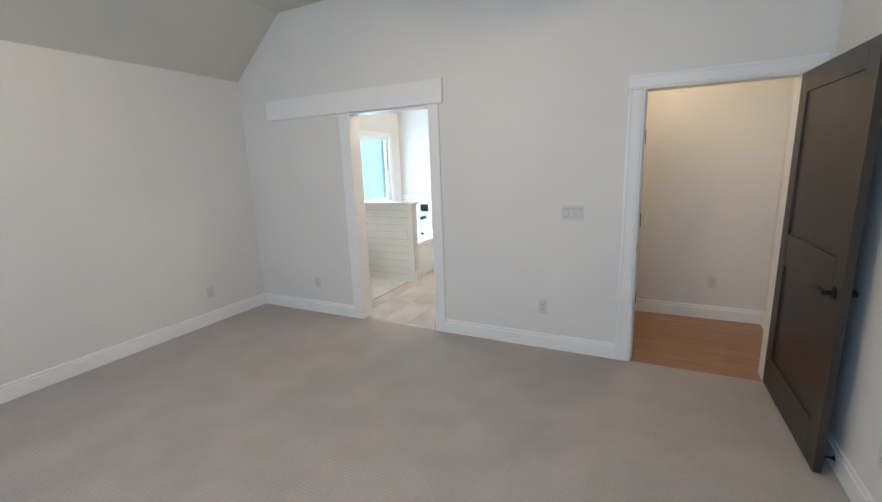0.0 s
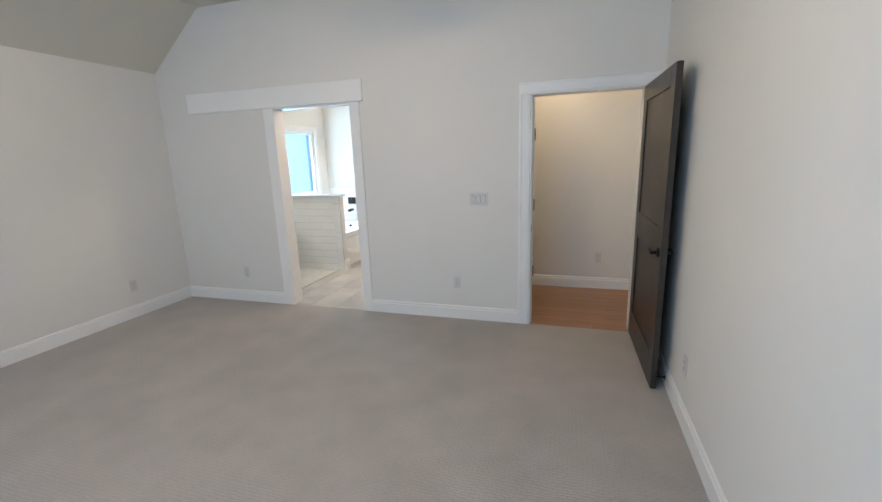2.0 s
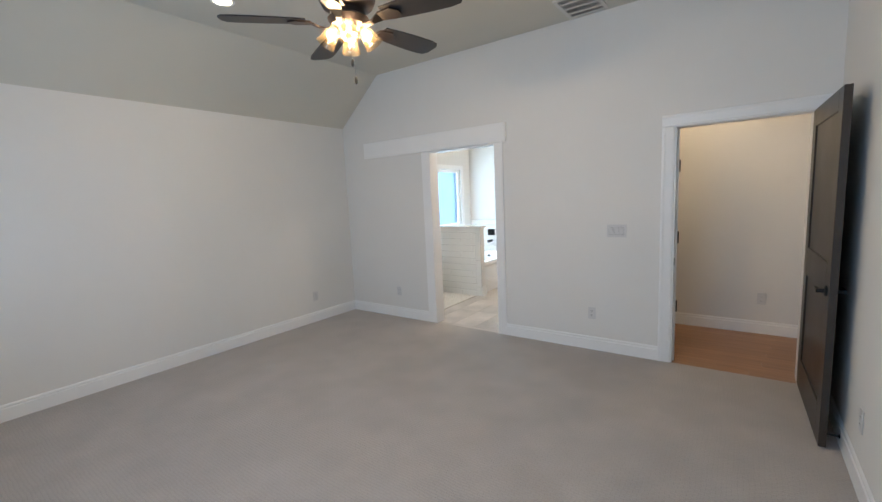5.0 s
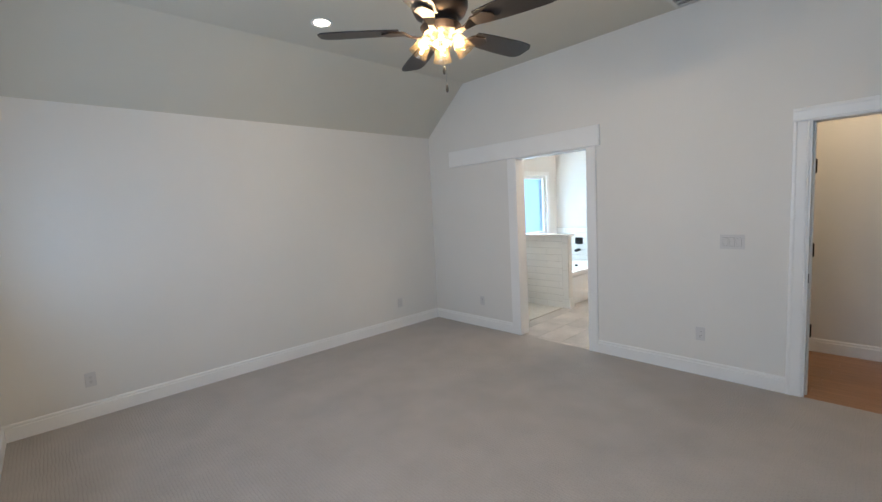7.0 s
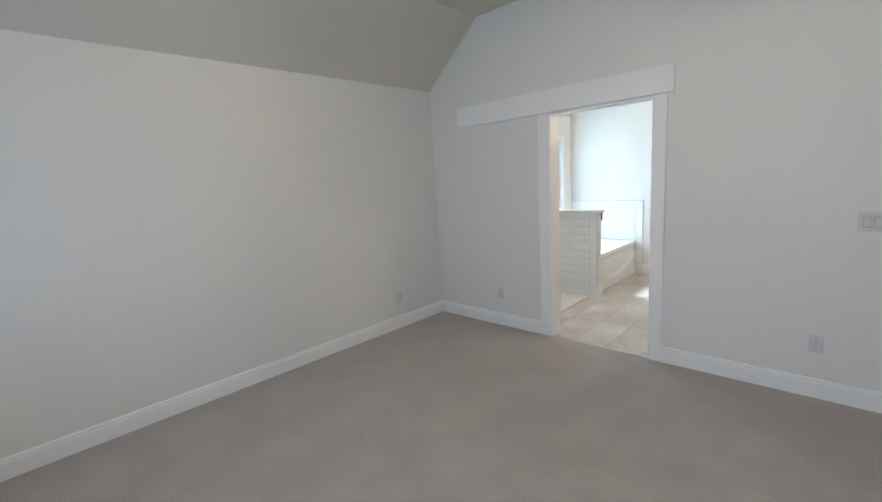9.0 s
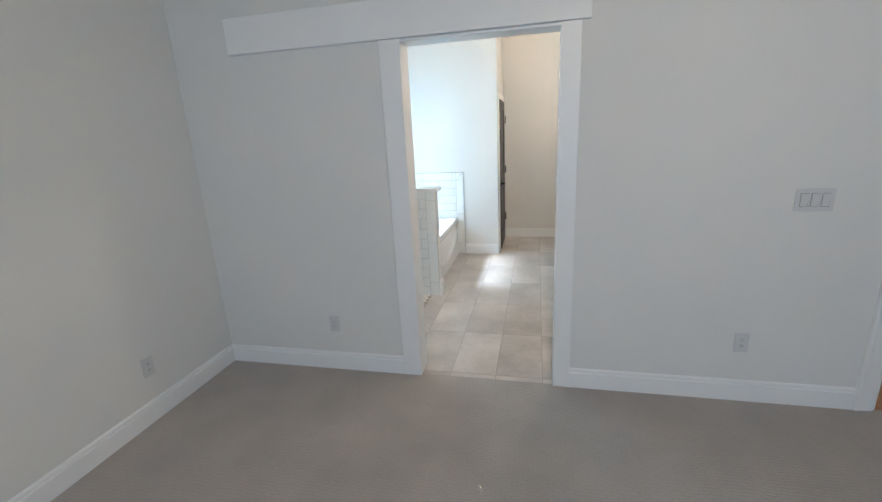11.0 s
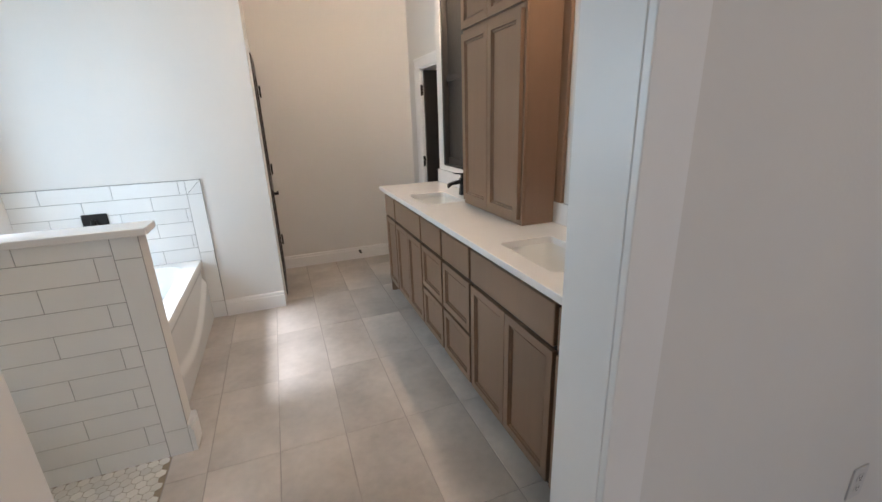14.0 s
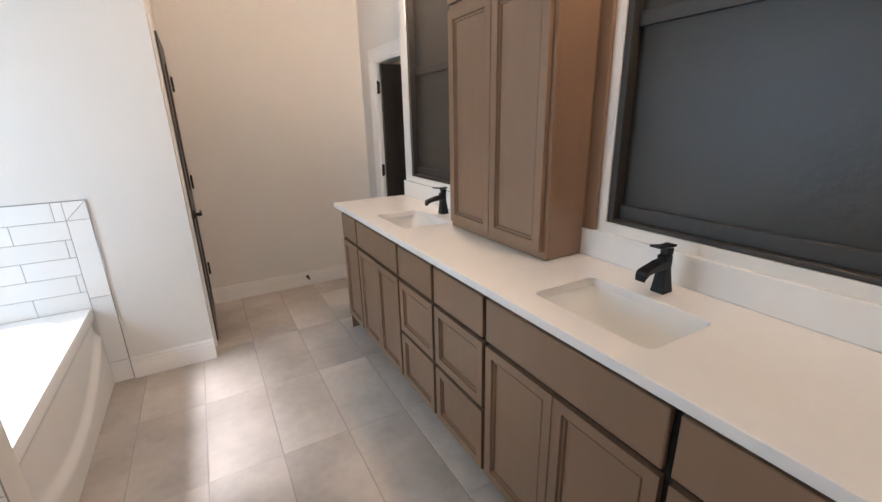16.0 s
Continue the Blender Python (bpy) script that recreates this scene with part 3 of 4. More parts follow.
# ceiling fan
FX0, FY0 = -0.77, 1.345
fan = empty("ceiling_fan", (FX0, FY0, 3.10), "dark bronze five-blade ceiling fan with four lit glass shades", "ceiling fan")
at = lambda z: Matrix.Translation((FX0, FY0, z))
part("canopy", moved(lathe([(0, 0), (0.068, 0), (0.066, -0.02), (0.045, -0.055), (0.018, -0.065), (0, -0.066)]), at(3.10)), M_BRONZE, fan, smooth=True)
part("downrod", moved(lathe([(0.0125, -0.06), (0.0125, -0.47)], 14), at(3.10)), M_BRONZE, fan, smooth=True)
part("motor", moved(lathe([(0, 0.17), (0.03, 0.17), (0.06, 0.15), (0.115, 0.12), (0.135, 0.085), (0.135, 0.03), (0.12, 0.0), (0.085, -0.02), (0.085, -0.045), (0.10, -0.055), (0.085, -0.085), (0.05, -0.10), (0, -0.10)], 32), at(2.475)), M_BRONZE, fan, "dark bronze motor housing", smooth=True)
for k in range(5):
    a = 83 + 72 * k
    m = at(2.395) @ pose(0, 0, 0, 0, 0, a)
    bl = bmesh.new()
    out = [(0.20, -0.050), (0.30, -0.062), (0.42, -0.069), (0.52, -0.070), (0.565, -0.062), (0.585, -0.035), (0.585, 0.035), (0.565, 0.062), (0.52, 0.070), (0.42, 0.069), (0.30, 0.062), (0.20, 0.050)]
    top = [bl.verts.new((x, y, 0.003)) for x, y in out]
    bot = [bl.verts.new((x, y, -0.003)) for x, y in out]
    bl.faces.new(top)
    bl.faces.new(bot[::-1])
    for i in range(12):
        bl.faces.new((bot[i], bot[(i + 1) % 12], top[(i + 1) % 12], top[i]))
    moved(bl, m @ pose(0, 0, 0.012, -10, 0, 0))
    blade = part("blade", bl, M_BLADE, fan, "dark brown wooden blade")
    arm = loft([[(x, w, z + 0.004), (x, -w, z + 0.004), (x, -w, z - 0.004), (x, w, z - 0.004)] for x, w, z in ((0.09, 0.018, -0.02), (0.14, 0.014, -0.014), (0.18, 0.030, 0.004), (0.25, 0.042, 0.004), (0.285, 0.012, 0.004))])
    part("blade_arm", moved(arm, m @ pose(0, 0, 0, -10, 0, 0)), M_BRONZE, blade, "ornate bronze blade bracket")
part("light_kit", moved(lathe([(0, 0.02), (0.05, 0.02), (0.062, 0.0), (0.055, -0.03), (0.03, -0.05), (0.012, -0.07), (0, -0.072)], 24), at(2.405)), M_BRONZE, fan, smooth=True)
for k in range(4):
    a = 45 + 90 * k
    tilt = pose(0, 0, 0, 0, 0, a) @ pose(0.055, 0, -0.01, 0, 0, 0) @ pose(0, 0, 0, 0, -34, 0)
    m = at(2.405) @ tilt @ Matrix.Scale(0.84, 4)
    soc = part("socket", moved(lathe([(0.012, 0.03), (0.018, 0.02), (0.020, -0.03), (0.012, -0.032)], 16), m), M_BRONZE, fan, smooth=True)
    sh = lathe([(0.022, -0.012), (0.030, -0.030), (0.042, -0.070), (0.050, -0.115), (0.058, -0.135), (0.056, -0.135), (0.048, -0.114), (0.040, -0.070), (0.028, -0.032), (0.020, -0.014)], 24)
    bmesh.ops.delete(sh, geom=[f for f in sh.faces if len(f.verts) > 4], context="FACES_ONLY")
    s = part("shade", moved(sh, m), M_SHADE, soc, "clear seeded glass bell shade", smooth=True)
    s.visible_shadow = False
    b = part("bulb", moved(lathe([(0, -0.030), (0.007, -0.034), (0.013, -0.058), (0.014, -0.076), (0.008, -0.094), (0, -0.100)], 16), m), M_BULB, soc, "glowing warm bulb", smooth=True)
    b.visible_shadow = False
    bulb_lamp("fan_bulb_light", m @ Vector((0, 0, -0.064)), 8.0, WARM)
for dx, dy, ln in ((0.03, -0.02, 0.17), (-0.012, 0.035, 0.235)):
    c = bmesh.new()
    box(dx - 0.001, dx + 0.001, dy - 0.001, dy + 0.001, -ln, 0, bm=c)
    ch = part("pull_chain", moved(c, at(2.40)), M_CHROME, fan)
    part("fob", moved(lathe([(0, 0), (0.005, -0.004), (0.008, -0.022), (0.006, -0.036), (0, -0.04)], 12), at(2.40 - ln) @ Matrix.Translation((dx, dy, 0))), M_BLACK, ch, smooth=True)

# recessed downlight and return-air grille
dl = empty("downlight", (-2.46, 1.665, 3.10), "white recessed downlight switched on", "ceiling light")
part("trim_ring", moved(lathe([(0.062, 0.001), (0.085, 0.001), (0.086, -0.003), (0.078, -0.007), (0.064, -0.003)], 32), Matrix.Translation((-2.46, 1.665, 3.10))), M_TRIM, dl, smooth=True)
part("lens", moved(lathe([(0, -0.002), (0.063, -0.002), (0.063, -0.004), (0, -0.006)], 32), Matrix.Translation((-2.46, 1.665, 3.10))), M_LENS, dl, "glowing warm lens")
area_lamp("downlight_light", (-2.46, 1.665, 3.085), (-2.46, 1.665, 0), 0.11, 0.11, 2.0, WARM)

vent = empty("ceiling_vent", (-0.35, 3.55, 3.10), "white slatted return-air grille in the ceiling", "vent")
VX0, VX1, VY0, VY1 = -0.52, -0.18, 3.39, 3.83
part("backing", box(VX0 + 0.02, VX1 - 0.02, VY0 + 0.02, VY1 - 0.02, 3.096, 3.099), M_VOID, vent)
part("frame", boxes((VX0, VX1, VY0, VY0 + 0.03, 3.088, 3.0995), (VX0, VX1, VY1 - 0.03, VY1, 3.088, 3.0995), (VX0, VX0 + 0.03, VY0 + 0.03, VY1 - 0.03, 3.088, 3.0995), (VX1 - 0.03, VX1, VY0 + 0.03, VY1 - 0.03, 3.088, 3.0995), *[(VX0 + 0.03, VX1 - 0.03, VY0 + f * 0.44 - 0.006, VY0 + f * 0.44 + 0.006, 3.086, 3.0955) for f in (0.25, 0.5, 0.75)]), M_VENT, vent)
for i in range(20):
    x = VX0 + 0.04 + i * 0.0137
    sl = moved(box(-0.0055, 0.0055, VY0 + 0.03, VY1 - 0.03, -0.0008, 0.0008), Matrix.Translation((x, 0, 3.0925)) @ pose(0, 0, 0, 0, 38, 0))
    part("slat", sl, M_VENT, vent)

# hall lamp that warms the passage
hl = empty("hall_light", (0.55, 4.55, 2.85), "round white flush ceiling light in the hall", "ceiling light")
part("rim", moved(lathe([(0, 0), (0.13, 0), (0.13, -0.02), (0.12, -0.022), (0.12, -0.02)], 28), Matrix.Translation((0.55, 4.55, 2.85))), M_TRIM, hl, smooth=True)
part("diffuser", moved(lathe([(0.12, -0.021), (0.10, -0.045), (0.05, -0.058), (0, -0.06)], 28), Matrix.Translation((0.55, 4.55, 2.85))), M_LENS, hl, smooth=True)
area_lamp("hall_lamp_light", (0.55, 4.55, 2.77), (0.55, 4.55, 0), 0.2, 0.2, 3.6, WARM)

# ---- things: bathroom ----
# narrow closet door, a hand's width from shut
door_4 = empty("door_4", (FX, 7.4, 0), "white painted casing round the narrow closet door", "door frame", kind="structure")
part("casing", box(FX, FX + 0.012, 6.985, 7.055, 0, 1.97, 0.003), M_TRIM, door_4)
part("casing", box(FX, FX + 0.012, 7.735, 7.80, 0, 1.97, 0.003), M_TRIM, door_4)
part("casing", box(FX, FX + 0.012, 6.985, 7.80, 1.972, 2.04, 0.003), M_TRIM, door_4)
part("closet_back", box(FX - 0.6, FX - 0.58, 6.97, 7.80, 0, 2.4), M_WALL, door_4)
closet = door_leaf((FX + 0.006, 7.727, 0.012), -90.2, 0.665, 1.945, "dark espresso narrow door, almost closed", 0.88, 0.60, (), panels=((0.20, 0.80), (0.98, 1.83)))
for z in (1.725, 1.035, 0.340):
    hinge((FX + 0.030, 7.727, z), (0, -1, 0), (1, 0, 0), closet)
# doorway to the dressing room, dark door swung inward
door_5 = empty("door_5", (NB, 7.06, 0), "white painted moulded casing round a doorway", "door frame", kind="structure")
turn = pose(NB, 0, 0, 0, 0, -90)
part("casing", moved(casing_side(-7.580, -7.462, 0, -1, 1.898, -1), turn), M_TRIM, door_5)
part("casing", moved(casing_head(-7.580, -6.80, 0, -1, 1.900, 1.99), turn), M_TRIM, door_5)
part("jamb", box(NB - 0.003, NB + 0.118, 7.448, 7.468, 0, 1.898, 0.002), M_TRIM, door_5)
part("jamb", box(NB - 0.003, NB + 0.118, 6.70, 7.448, 1.886, 1.902, 0.002), M_TRIM, door_5)
for z in (1.705, 1.04, 0.37):
    hinge((NB - 0.002, 7.447, z), (0.02 / 0.018, 0, 0), (0, -1, 0), door_5)
door_leaf((NB + 0.022, 7.428, 0.012), -4, 0.70, 1.868, "dark espresso door open into the dressing room", 0.88, 0.63, (), panels=((0.20, 0.80), (0.98, 1.74)))
bulb_lamp("dressing_lamp_light", (0.45, 6.9, 2.5), 2, WARM)

sp = empty("door_stop", (-1.14, FY, 0), "black spring door stop on the baseboard", "door stop")
r = lathe([(0, 0), (0.014, 0), (0.014, 0.004), (0.006, 0.008), (0.005, 0.055), (0.010, 0.057), (0.010, 0.070), (0, 0.072)], 12)
part("rod", moved(r, Matrix.Translation((-1.140, FY - 0.014, 0.086)) @ pose(0, 0, 0, 90, 0, 0)), M_BLACK, sp)

# vanity: six cabinet units
VF, VB, VT = -1.052, -0.552, 0.90


def unit(y0, y1, rows, label):
    """One base cabinet, open-front carcass with fronts. rows: (z0, z1, count, framed)."""
    c = empty("vanity_cabinet", ((VF + VB) / 2, (y0 + y1) / 2, 0), label, "cabinet", "vanity cabinet units")
    # carcass and face frame coloured near black, painting the shadow gaps round the fronts
    part("body", boxes((VF + 0.021, VB, y0 + 0.0005, y1 - 0.0005, 0.10, 0.735), (VF + 0.021, VF + 0.034, y0 + 0.0005, y1 - 0.0005, 0.735, VT - 0.001)), M_CAB_SHADE, c)
    part("face_frame", boxes((VF + 0.012, VF + 0.0205, y0 + 0.001, y0 + 0.012, 0.10, VT - 0.002), (VF + 0.012, VF + 0.0205, y1 - 0.012, y1 - 0.001, 0.10, VT - 0.002), (VF + 0.012, VF + 0.0205, y0 + 0.012, y1 - 0.012, VT - 0.03, VT - 0.002), (VF + 0.012, VF + 0.0205, y0 + 0.012, y1 - 0.012, 0.10, 0.13)), M_CAB_SHADE, c)
    part("toe_kick", box(VF + 0.085, VF + 0.10, y0, y1, 0.0, 0.10), M_CAB, c)
    g = 0.011
    for z0, z1, n, framed in rows:
        w = (y1 - y0 - g * 2 - (n - 1) * 0.004) / n
        for i in range(n):
            top = y1 - g - i * (w + 0.004)
            f = moved(panel_front(w, z1 - z0, 0.020, 0.050 if framed else 0), FACE_LEFT(VF + 0.012, top, z0))
            part("door" if z1 - z0 > 0.4 else "drawer_front", f, M_CAB, c)
    return c


DRAW, DOORS = (0.706, 0.866), (0.122, 0.686)
unit(4.02, 4.410, ((*DRAW, 1, 0), (*DOORS, 1, 1)), "taupe-stained vanity cabinet with one drawer and one door")
unit(4.410, 5.093, ((*DRAW, 1, 0), (*DOORS, 2, 1)), "taupe-stained sink cabinet with two framed doors")
unit(5.093, 5.473, ((*DRAW, 1, 0), (0.414, 0.686, 1, 1), (0.122, 0.394, 1, 1)), "taupe-stained vanity drawer unit with three drawers")
unit(5.473, 5.840, ((*DRAW, 1, 0), (0.414, 0.686, 1, 1), (0.122, 0.394, 1, 1)), "taupe-stained vanity drawer unit with three drawers")
unit(5.840, 6.466, ((*DRAW, 1, 0), (*DOORS, 2, 1)), "taupe-stained sink cabinet with two framed doors")
last = unit(6.466, 6.770, ((*DRAW, 1, 0), (*DOORS, 1, 1)), "taupe-stained end vanity cabinet with drawer and door")
part("side_panel", box(VF + 0.005, VB, 6.7705, 6.778, 0.0, VT - 0.001), M_CAB, last)

# worktop with two sink cut-outs
SINKS = ((-0.862, 4.725, 0.268, 0.405), (-0.862, 6.068, 0.268, 0.405))


def worktop():
    cv = bpy.data.curves.new("worktop_outline", "CURVE")
    cv.dimensions, cv.fill_mode, cv.extrude, cv.bevel_depth = "2D", "BOTH", 0.0125, 0.0025
    loops = [[(-1.090, 4.012), (-0.552, 4.012), (-0.552, 6.790), (-1.090, 6.790)]]
    loops += [[(x, y) for x, y, _ in round_rect(*s, 0.03, 0)] for s in SINKS]
    for lp in loops:
        s = cv.splines.new("POLY")
        s.points.add(len(lp) - 1)
        for q, (x, y) in zip(s.points, lp):
            q.co = (x, y, 0, 1)
        s.use_cyclic_u = True
    tmp = new("outline_tmp", cv)
    bpy.context.view_layer.update()
    me = bpy.data.meshes.new_from_object(tmp.evaluated_get(bpy.context.evaluated_depsgraph_get()))
    bpy.data.objects.remove(tmp)
    bpy.data.curves.remove(cv)
    bm = bmesh.new()
    bm.from_mesh(me)
    bpy.data.meshes.remove(me)
    return moved(bm, Matrix.Translation((0, 0, 0.915)))


tagged(part("worktop", worktop(), M_QUARTZ), "white polished quartz worktop along the vanity", "worktop")
tagged(part("backsplash", box(-0.572, -0.552, 4.012, 6.795, 0.931, 1.036, 0.002), M_QUARTZ), "white quartz upstand behind the vanity worktop", "backsplash")

for sx, sy, sw, sd in SINKS:
    s = empty("sink", (sx, sy, 0.76), "white undermount rectangular porcelain sink", "sink", "vanity sinks")
    loops = [round_rect(sx, sy, sw + 0.05, sd + 0.05, 0.05, 0.8995), round_rect(sx, sy, sw + 0.004, sd + 0.004, 0.035, 0.8995), round_rect(sx, sy, sw - 0.004, sd - 0.004, 0.04, 0.888), round_rect(sx, sy, sw - 0.03, sd - 0.04, 0.05, 0.82), round_rect(sx, sy, sw - 0.07, sd - 0.10, 0.05, 0.782), round_rect(sx, sy, 0.06, 0.06, 0.029, 0.772)]
    part("basin", loft(loops, cap=False), M_PORCELAIN, s, smooth=True)
    part("drain", moved(lathe([(0, 0.004), (0.02, 0.004), (0.031, 0.002), (0.032, -0.01), (0, -0.01)], 20), Matrix.Translation((sx, sy, 0.772))), M_CHROME, s, "metal drain", smooth=True)


def basin_faucet(x, y):
    """Square tapered single-hole tap: body, flat angled spout, plate lever."""
    f = empty("faucet", (x, y, 0.93), "matte black single-lever basin faucet", "faucet", "vanity faucets")
    sq = lambda cx, w, d, z: [(x + cx + a * w / 2, y + b * d / 2, z) for a, b in ((1, 1), (-1, 1), (-1, -1), (1, -1))]
    part("body", finish(loft([sq(0, 0.048, 0.046, 0.9305), sq(0, 0.044, 0.042, 0.945), sq(-0.002, 0.031, 0.030, 1.005), sq(-0.004, 0.033, 0.032, 1.05)]), 0.0025), M_BLACK, f)
    lo = []
    for dx, z, hh in ((0.010, 1.024, 0.015), (-0.040, 1.022, 0.012), (-0.088, 1.014, 0.009), (-0.106, 1.005, 0.012), (-0.111, 0.996, 0.011)):
        lo.append([(x + dx, y + b * 0.017, z + c * hh) for b, c in ((1, 1), (-1, 1), (-1, -1), (1, -1))])
    part("spout", finish(loft(lo), 0.002), M_BLACK, f)
    part("neck", finish(loft([sq(0.002, 0.026, 0.026, 1.05), sq(0.002, 0.028, 0.028, 1.07)]), 0.002), M_BLACK, f)
    part("lever", finish(loft([[(x + dx, y + b * 0.017, z + c * 0.0035) for b, c in ((1, 1), (-1, 1), (-1, -1), (1, -1))] for dx, z in ((0.022, 1.078), (-0.01, 1.077), (-0.062, 1.084))]), 0.002), M_BLACK, f)


basin_faucet(-0.658, 4.725)
basin_faucet(-0.654, 6.080)

# dark framed mirror panels let into the wall
for y0, y1 in MB:
    o = empty("mirror_panel", (NB, (y0 + y1) / 2, MZ0), "charcoal painted framed panel recessed above the sink", "mirror frame", "vanity mirror panels")
    part("board", box(NB - 0.028, NB - 0.001, y0 + 0.001, y1 - 0.001, MZ0 + 0.001, MZ1 - 0.001), M_BOARD, o, "charcoal backing board, rough with glue marks")
    for a, b, c, d, e in ((y0 + 0.001, y0 + 0.026, MZ0 + 0.001, MZ1 - 0.001, FUR + 0.004), (y1 - 0.026, y1 - 0.001, MZ0 + 0.001, MZ1 - 0.001, FUR + 0.004), (y0 + 0.026, y1 - 0.026, MZ0 + 0.001, MZ0 + 0.016, FUR + 0.004), (y0 + 0.026, y1 - 0.026, MZ1 - 0.03, MZ1 - 0.001, FUR + 0.004), (y0 + 0.026, y1 - 0.026, MZ0 + 0.016, MZ0 + 0.065, NB - 0.046), (y0 + 0.026, y1 - 0.026, 1.722, 1.766, NB - 0.046)):
        part("frame", box(e, NB - 0.0285, a, b, c, d, 0.002), M_FRAME, o)

# storage tower on the worktop
tow = empty("storage_tower", (-0.67, 5.485, 0.93), "taupe-stained tall cabinet standing on the worktop", "cabinet")
TY0, TY1, TXF = 5.126, 5.805, -0.758
part("body", boxes((TXF + 0.012, -0.574, TY0, TY1, 0.932, 2.60), (-0.574, -0.552, TY0, TY1, 1.0375, 2.60), bevel=0.002), M_CAB, tow)
part("scribe", box(-0.572, -0.552, TY0 - 0.052, TY0 - 0.0005, 1.0375, 2.60, 0.002), M_CAB, tow)
part("face_frame", boxes((TXF, TXF + 0.0115, TY0 - 0.0005, TY0 + 0.03, 0.932, 2.60), (TXF, TXF + 0.0115, TY1 - 0.03, TY1, 0.932, 2.60), (TXF, TXF + 0.0115, TY0 + 0.03, TY1 - 0.03, 0.932, 0.98), (TXF, TXF + 0.0115, TY0 + 0.03, TY1 - 0.03, 1.89, 1.93), (TXF, TXF + 0.0115, TY0 + 0.03, TY1 - 0.03, 2.55, 2.60)), M_CAB, tow)
w = (TY1 - TY0 - 0.036) / 2
for z0, z1 in ((0.962, 1.898), (1.922, 2.57)):
    for i in range(2):
        f = moved(panel_front(w - 0.002, z1 - z0, 0.020, 0.055), FACE_LEFT(TXF - 0.0005, TY1 - 0.018 - i * (w + 0.002), z0))
        part("door", f, M_CAB, tow)

# vanity light bars over the mirrors
for y, watts in ((4.59, 17), (6.29, 30)):
    vl = empty("vanity_light", (FUR, y, 2.52), "black wall light bar with glass shades above the mirror", "wall light", "vanity lights")
    part("backplate", box(FUR - 0.02, FUR, y - 0.22, y + 0.22, 2.50, 2.56, 0.004), M_BLACK, vl)
    for dy in (-0.15, 0.0, 0.15):
        m = Matrix.Translation((FUR - 0.085, y + dy, 2.54))
        so = part("socket", moved(boxes((-0.01, 0.068, -0.01, 0.01, -0.012, 0.008)), m), M_BLACK, vl)
        sh = lathe([(0.02, -0.01), (0.034, -0.03), (0.046, -0.13), (0.044, -0.13), (0.032, -0.03), (0.018, -0.012)], 20)
        bmesh.ops.delete(sh, geom=[f for f in sh.faces if len(f.verts) > 4], context="FACES_ONLY")
        s = part("shade", moved(sh, m), M_SHADE, so, "clear glass shade", smooth=True)
        s.visible_shadow = False
        b = part("bulb", moved(lathe([(0, -0.015), (0.012, -0.02), (0.022, -0.06), (0.016, -0.085), (0, -0.092)], 14), m), M_BULB, so, "glowing bulb", smooth=True)
        b.visible_shadow = False
    bulb_lamp("vanity_lamp_light", (FUR - 0.10, y, 2.47), watts, (1.0, 0.78, 0.57), 0.06)

# bathtub
tub = empty("bathtub", (-3.0, 6.12, 0), "white alcove bathtub with a curved apron", "bathtub")
TX0, TX1, TYA, TYB, RIM = -3.508, -2.486, 5.412, 6.834, 0.490
cx, cy, tw, td = (TX0 + TX1) / 2, (TYA + TYB) / 2, TX1 - TX0, TYB - TYA
lp = [round_rect(cx, cy, tw, td, 0.012, RIM - 0.05), round_rect(cx, cy, tw, td, 0.012, RIM - 0.012), round_rect(cx, cy, tw - 0.012, td - 0.012, 0.014, RIM), round_rect(cx - 0.01, cy, tw - 0.17, td - 0.17, 0.14, RIM), round_rect(cx - 0.01, cy, tw - 0.20, td - 0.20, 0.14, RIM - 0.02), round_rect(cx - 0.01, cy, tw - 0.30, td - 0.34, 0.16, 0.20), round_rect(cx - 0.01, cy, tw - 0.44, td - 0.52, 0.16, 0.13)]
bm = loft(lp, cap=False)
bm.faces.new([v for v in bm.verts if abs(v.co.z - 0.13) < 1e-5])
bmesh.ops.recalc_face_normals(bm, faces=bm.faces)
part("shell", bm, M_TUB, tub, smooth=True)
# apron: recessed upper field above a bowed lower skirt
bm = bmesh.new()
NY, NZ = 40, 36
ym, hl = (TYA + TYB) / 2, (TYB - TYA) / 2
grid = []
for i in range(NY + 1):
    y = TYA + (TYB - TYA) * i / NY
    zc = 0.10 + 0.20 * ((y - ym) / hl) ** 2
    row = []
    for j in range(NZ + 1):
        z = (RIM - 0.05) * j / NZ
        s = min(1, max(0, (z - zc) / 0.05))
        s = s * s * (3 - 2 * s)
        e = min(1, max(0, (RIM - 0.06 - z) / 0.03))
        row.append(bm.verts.new((TX1 - 0.022 * s * e, y, z)))
    grid.append(row)
for i in range(NY):
    for j in range(NZ):
        bm.faces.new((grid[i][j], grid[i + 1][j], grid[i + 1][j + 1], grid[i][j + 1]))
part("apron", bm, M_TUB, tub, smooth=True)
part("overflow", moved(lathe([(0, 0.008), (0.03, 0.007), (0.034, 0.0), (0, 0)], 20), Matrix.Translation((-3.06, 6.722, 0.40)) @ pose(0, 0, 0, 90, 0, 0)), M_BLACK, tub, "black overflow cover")

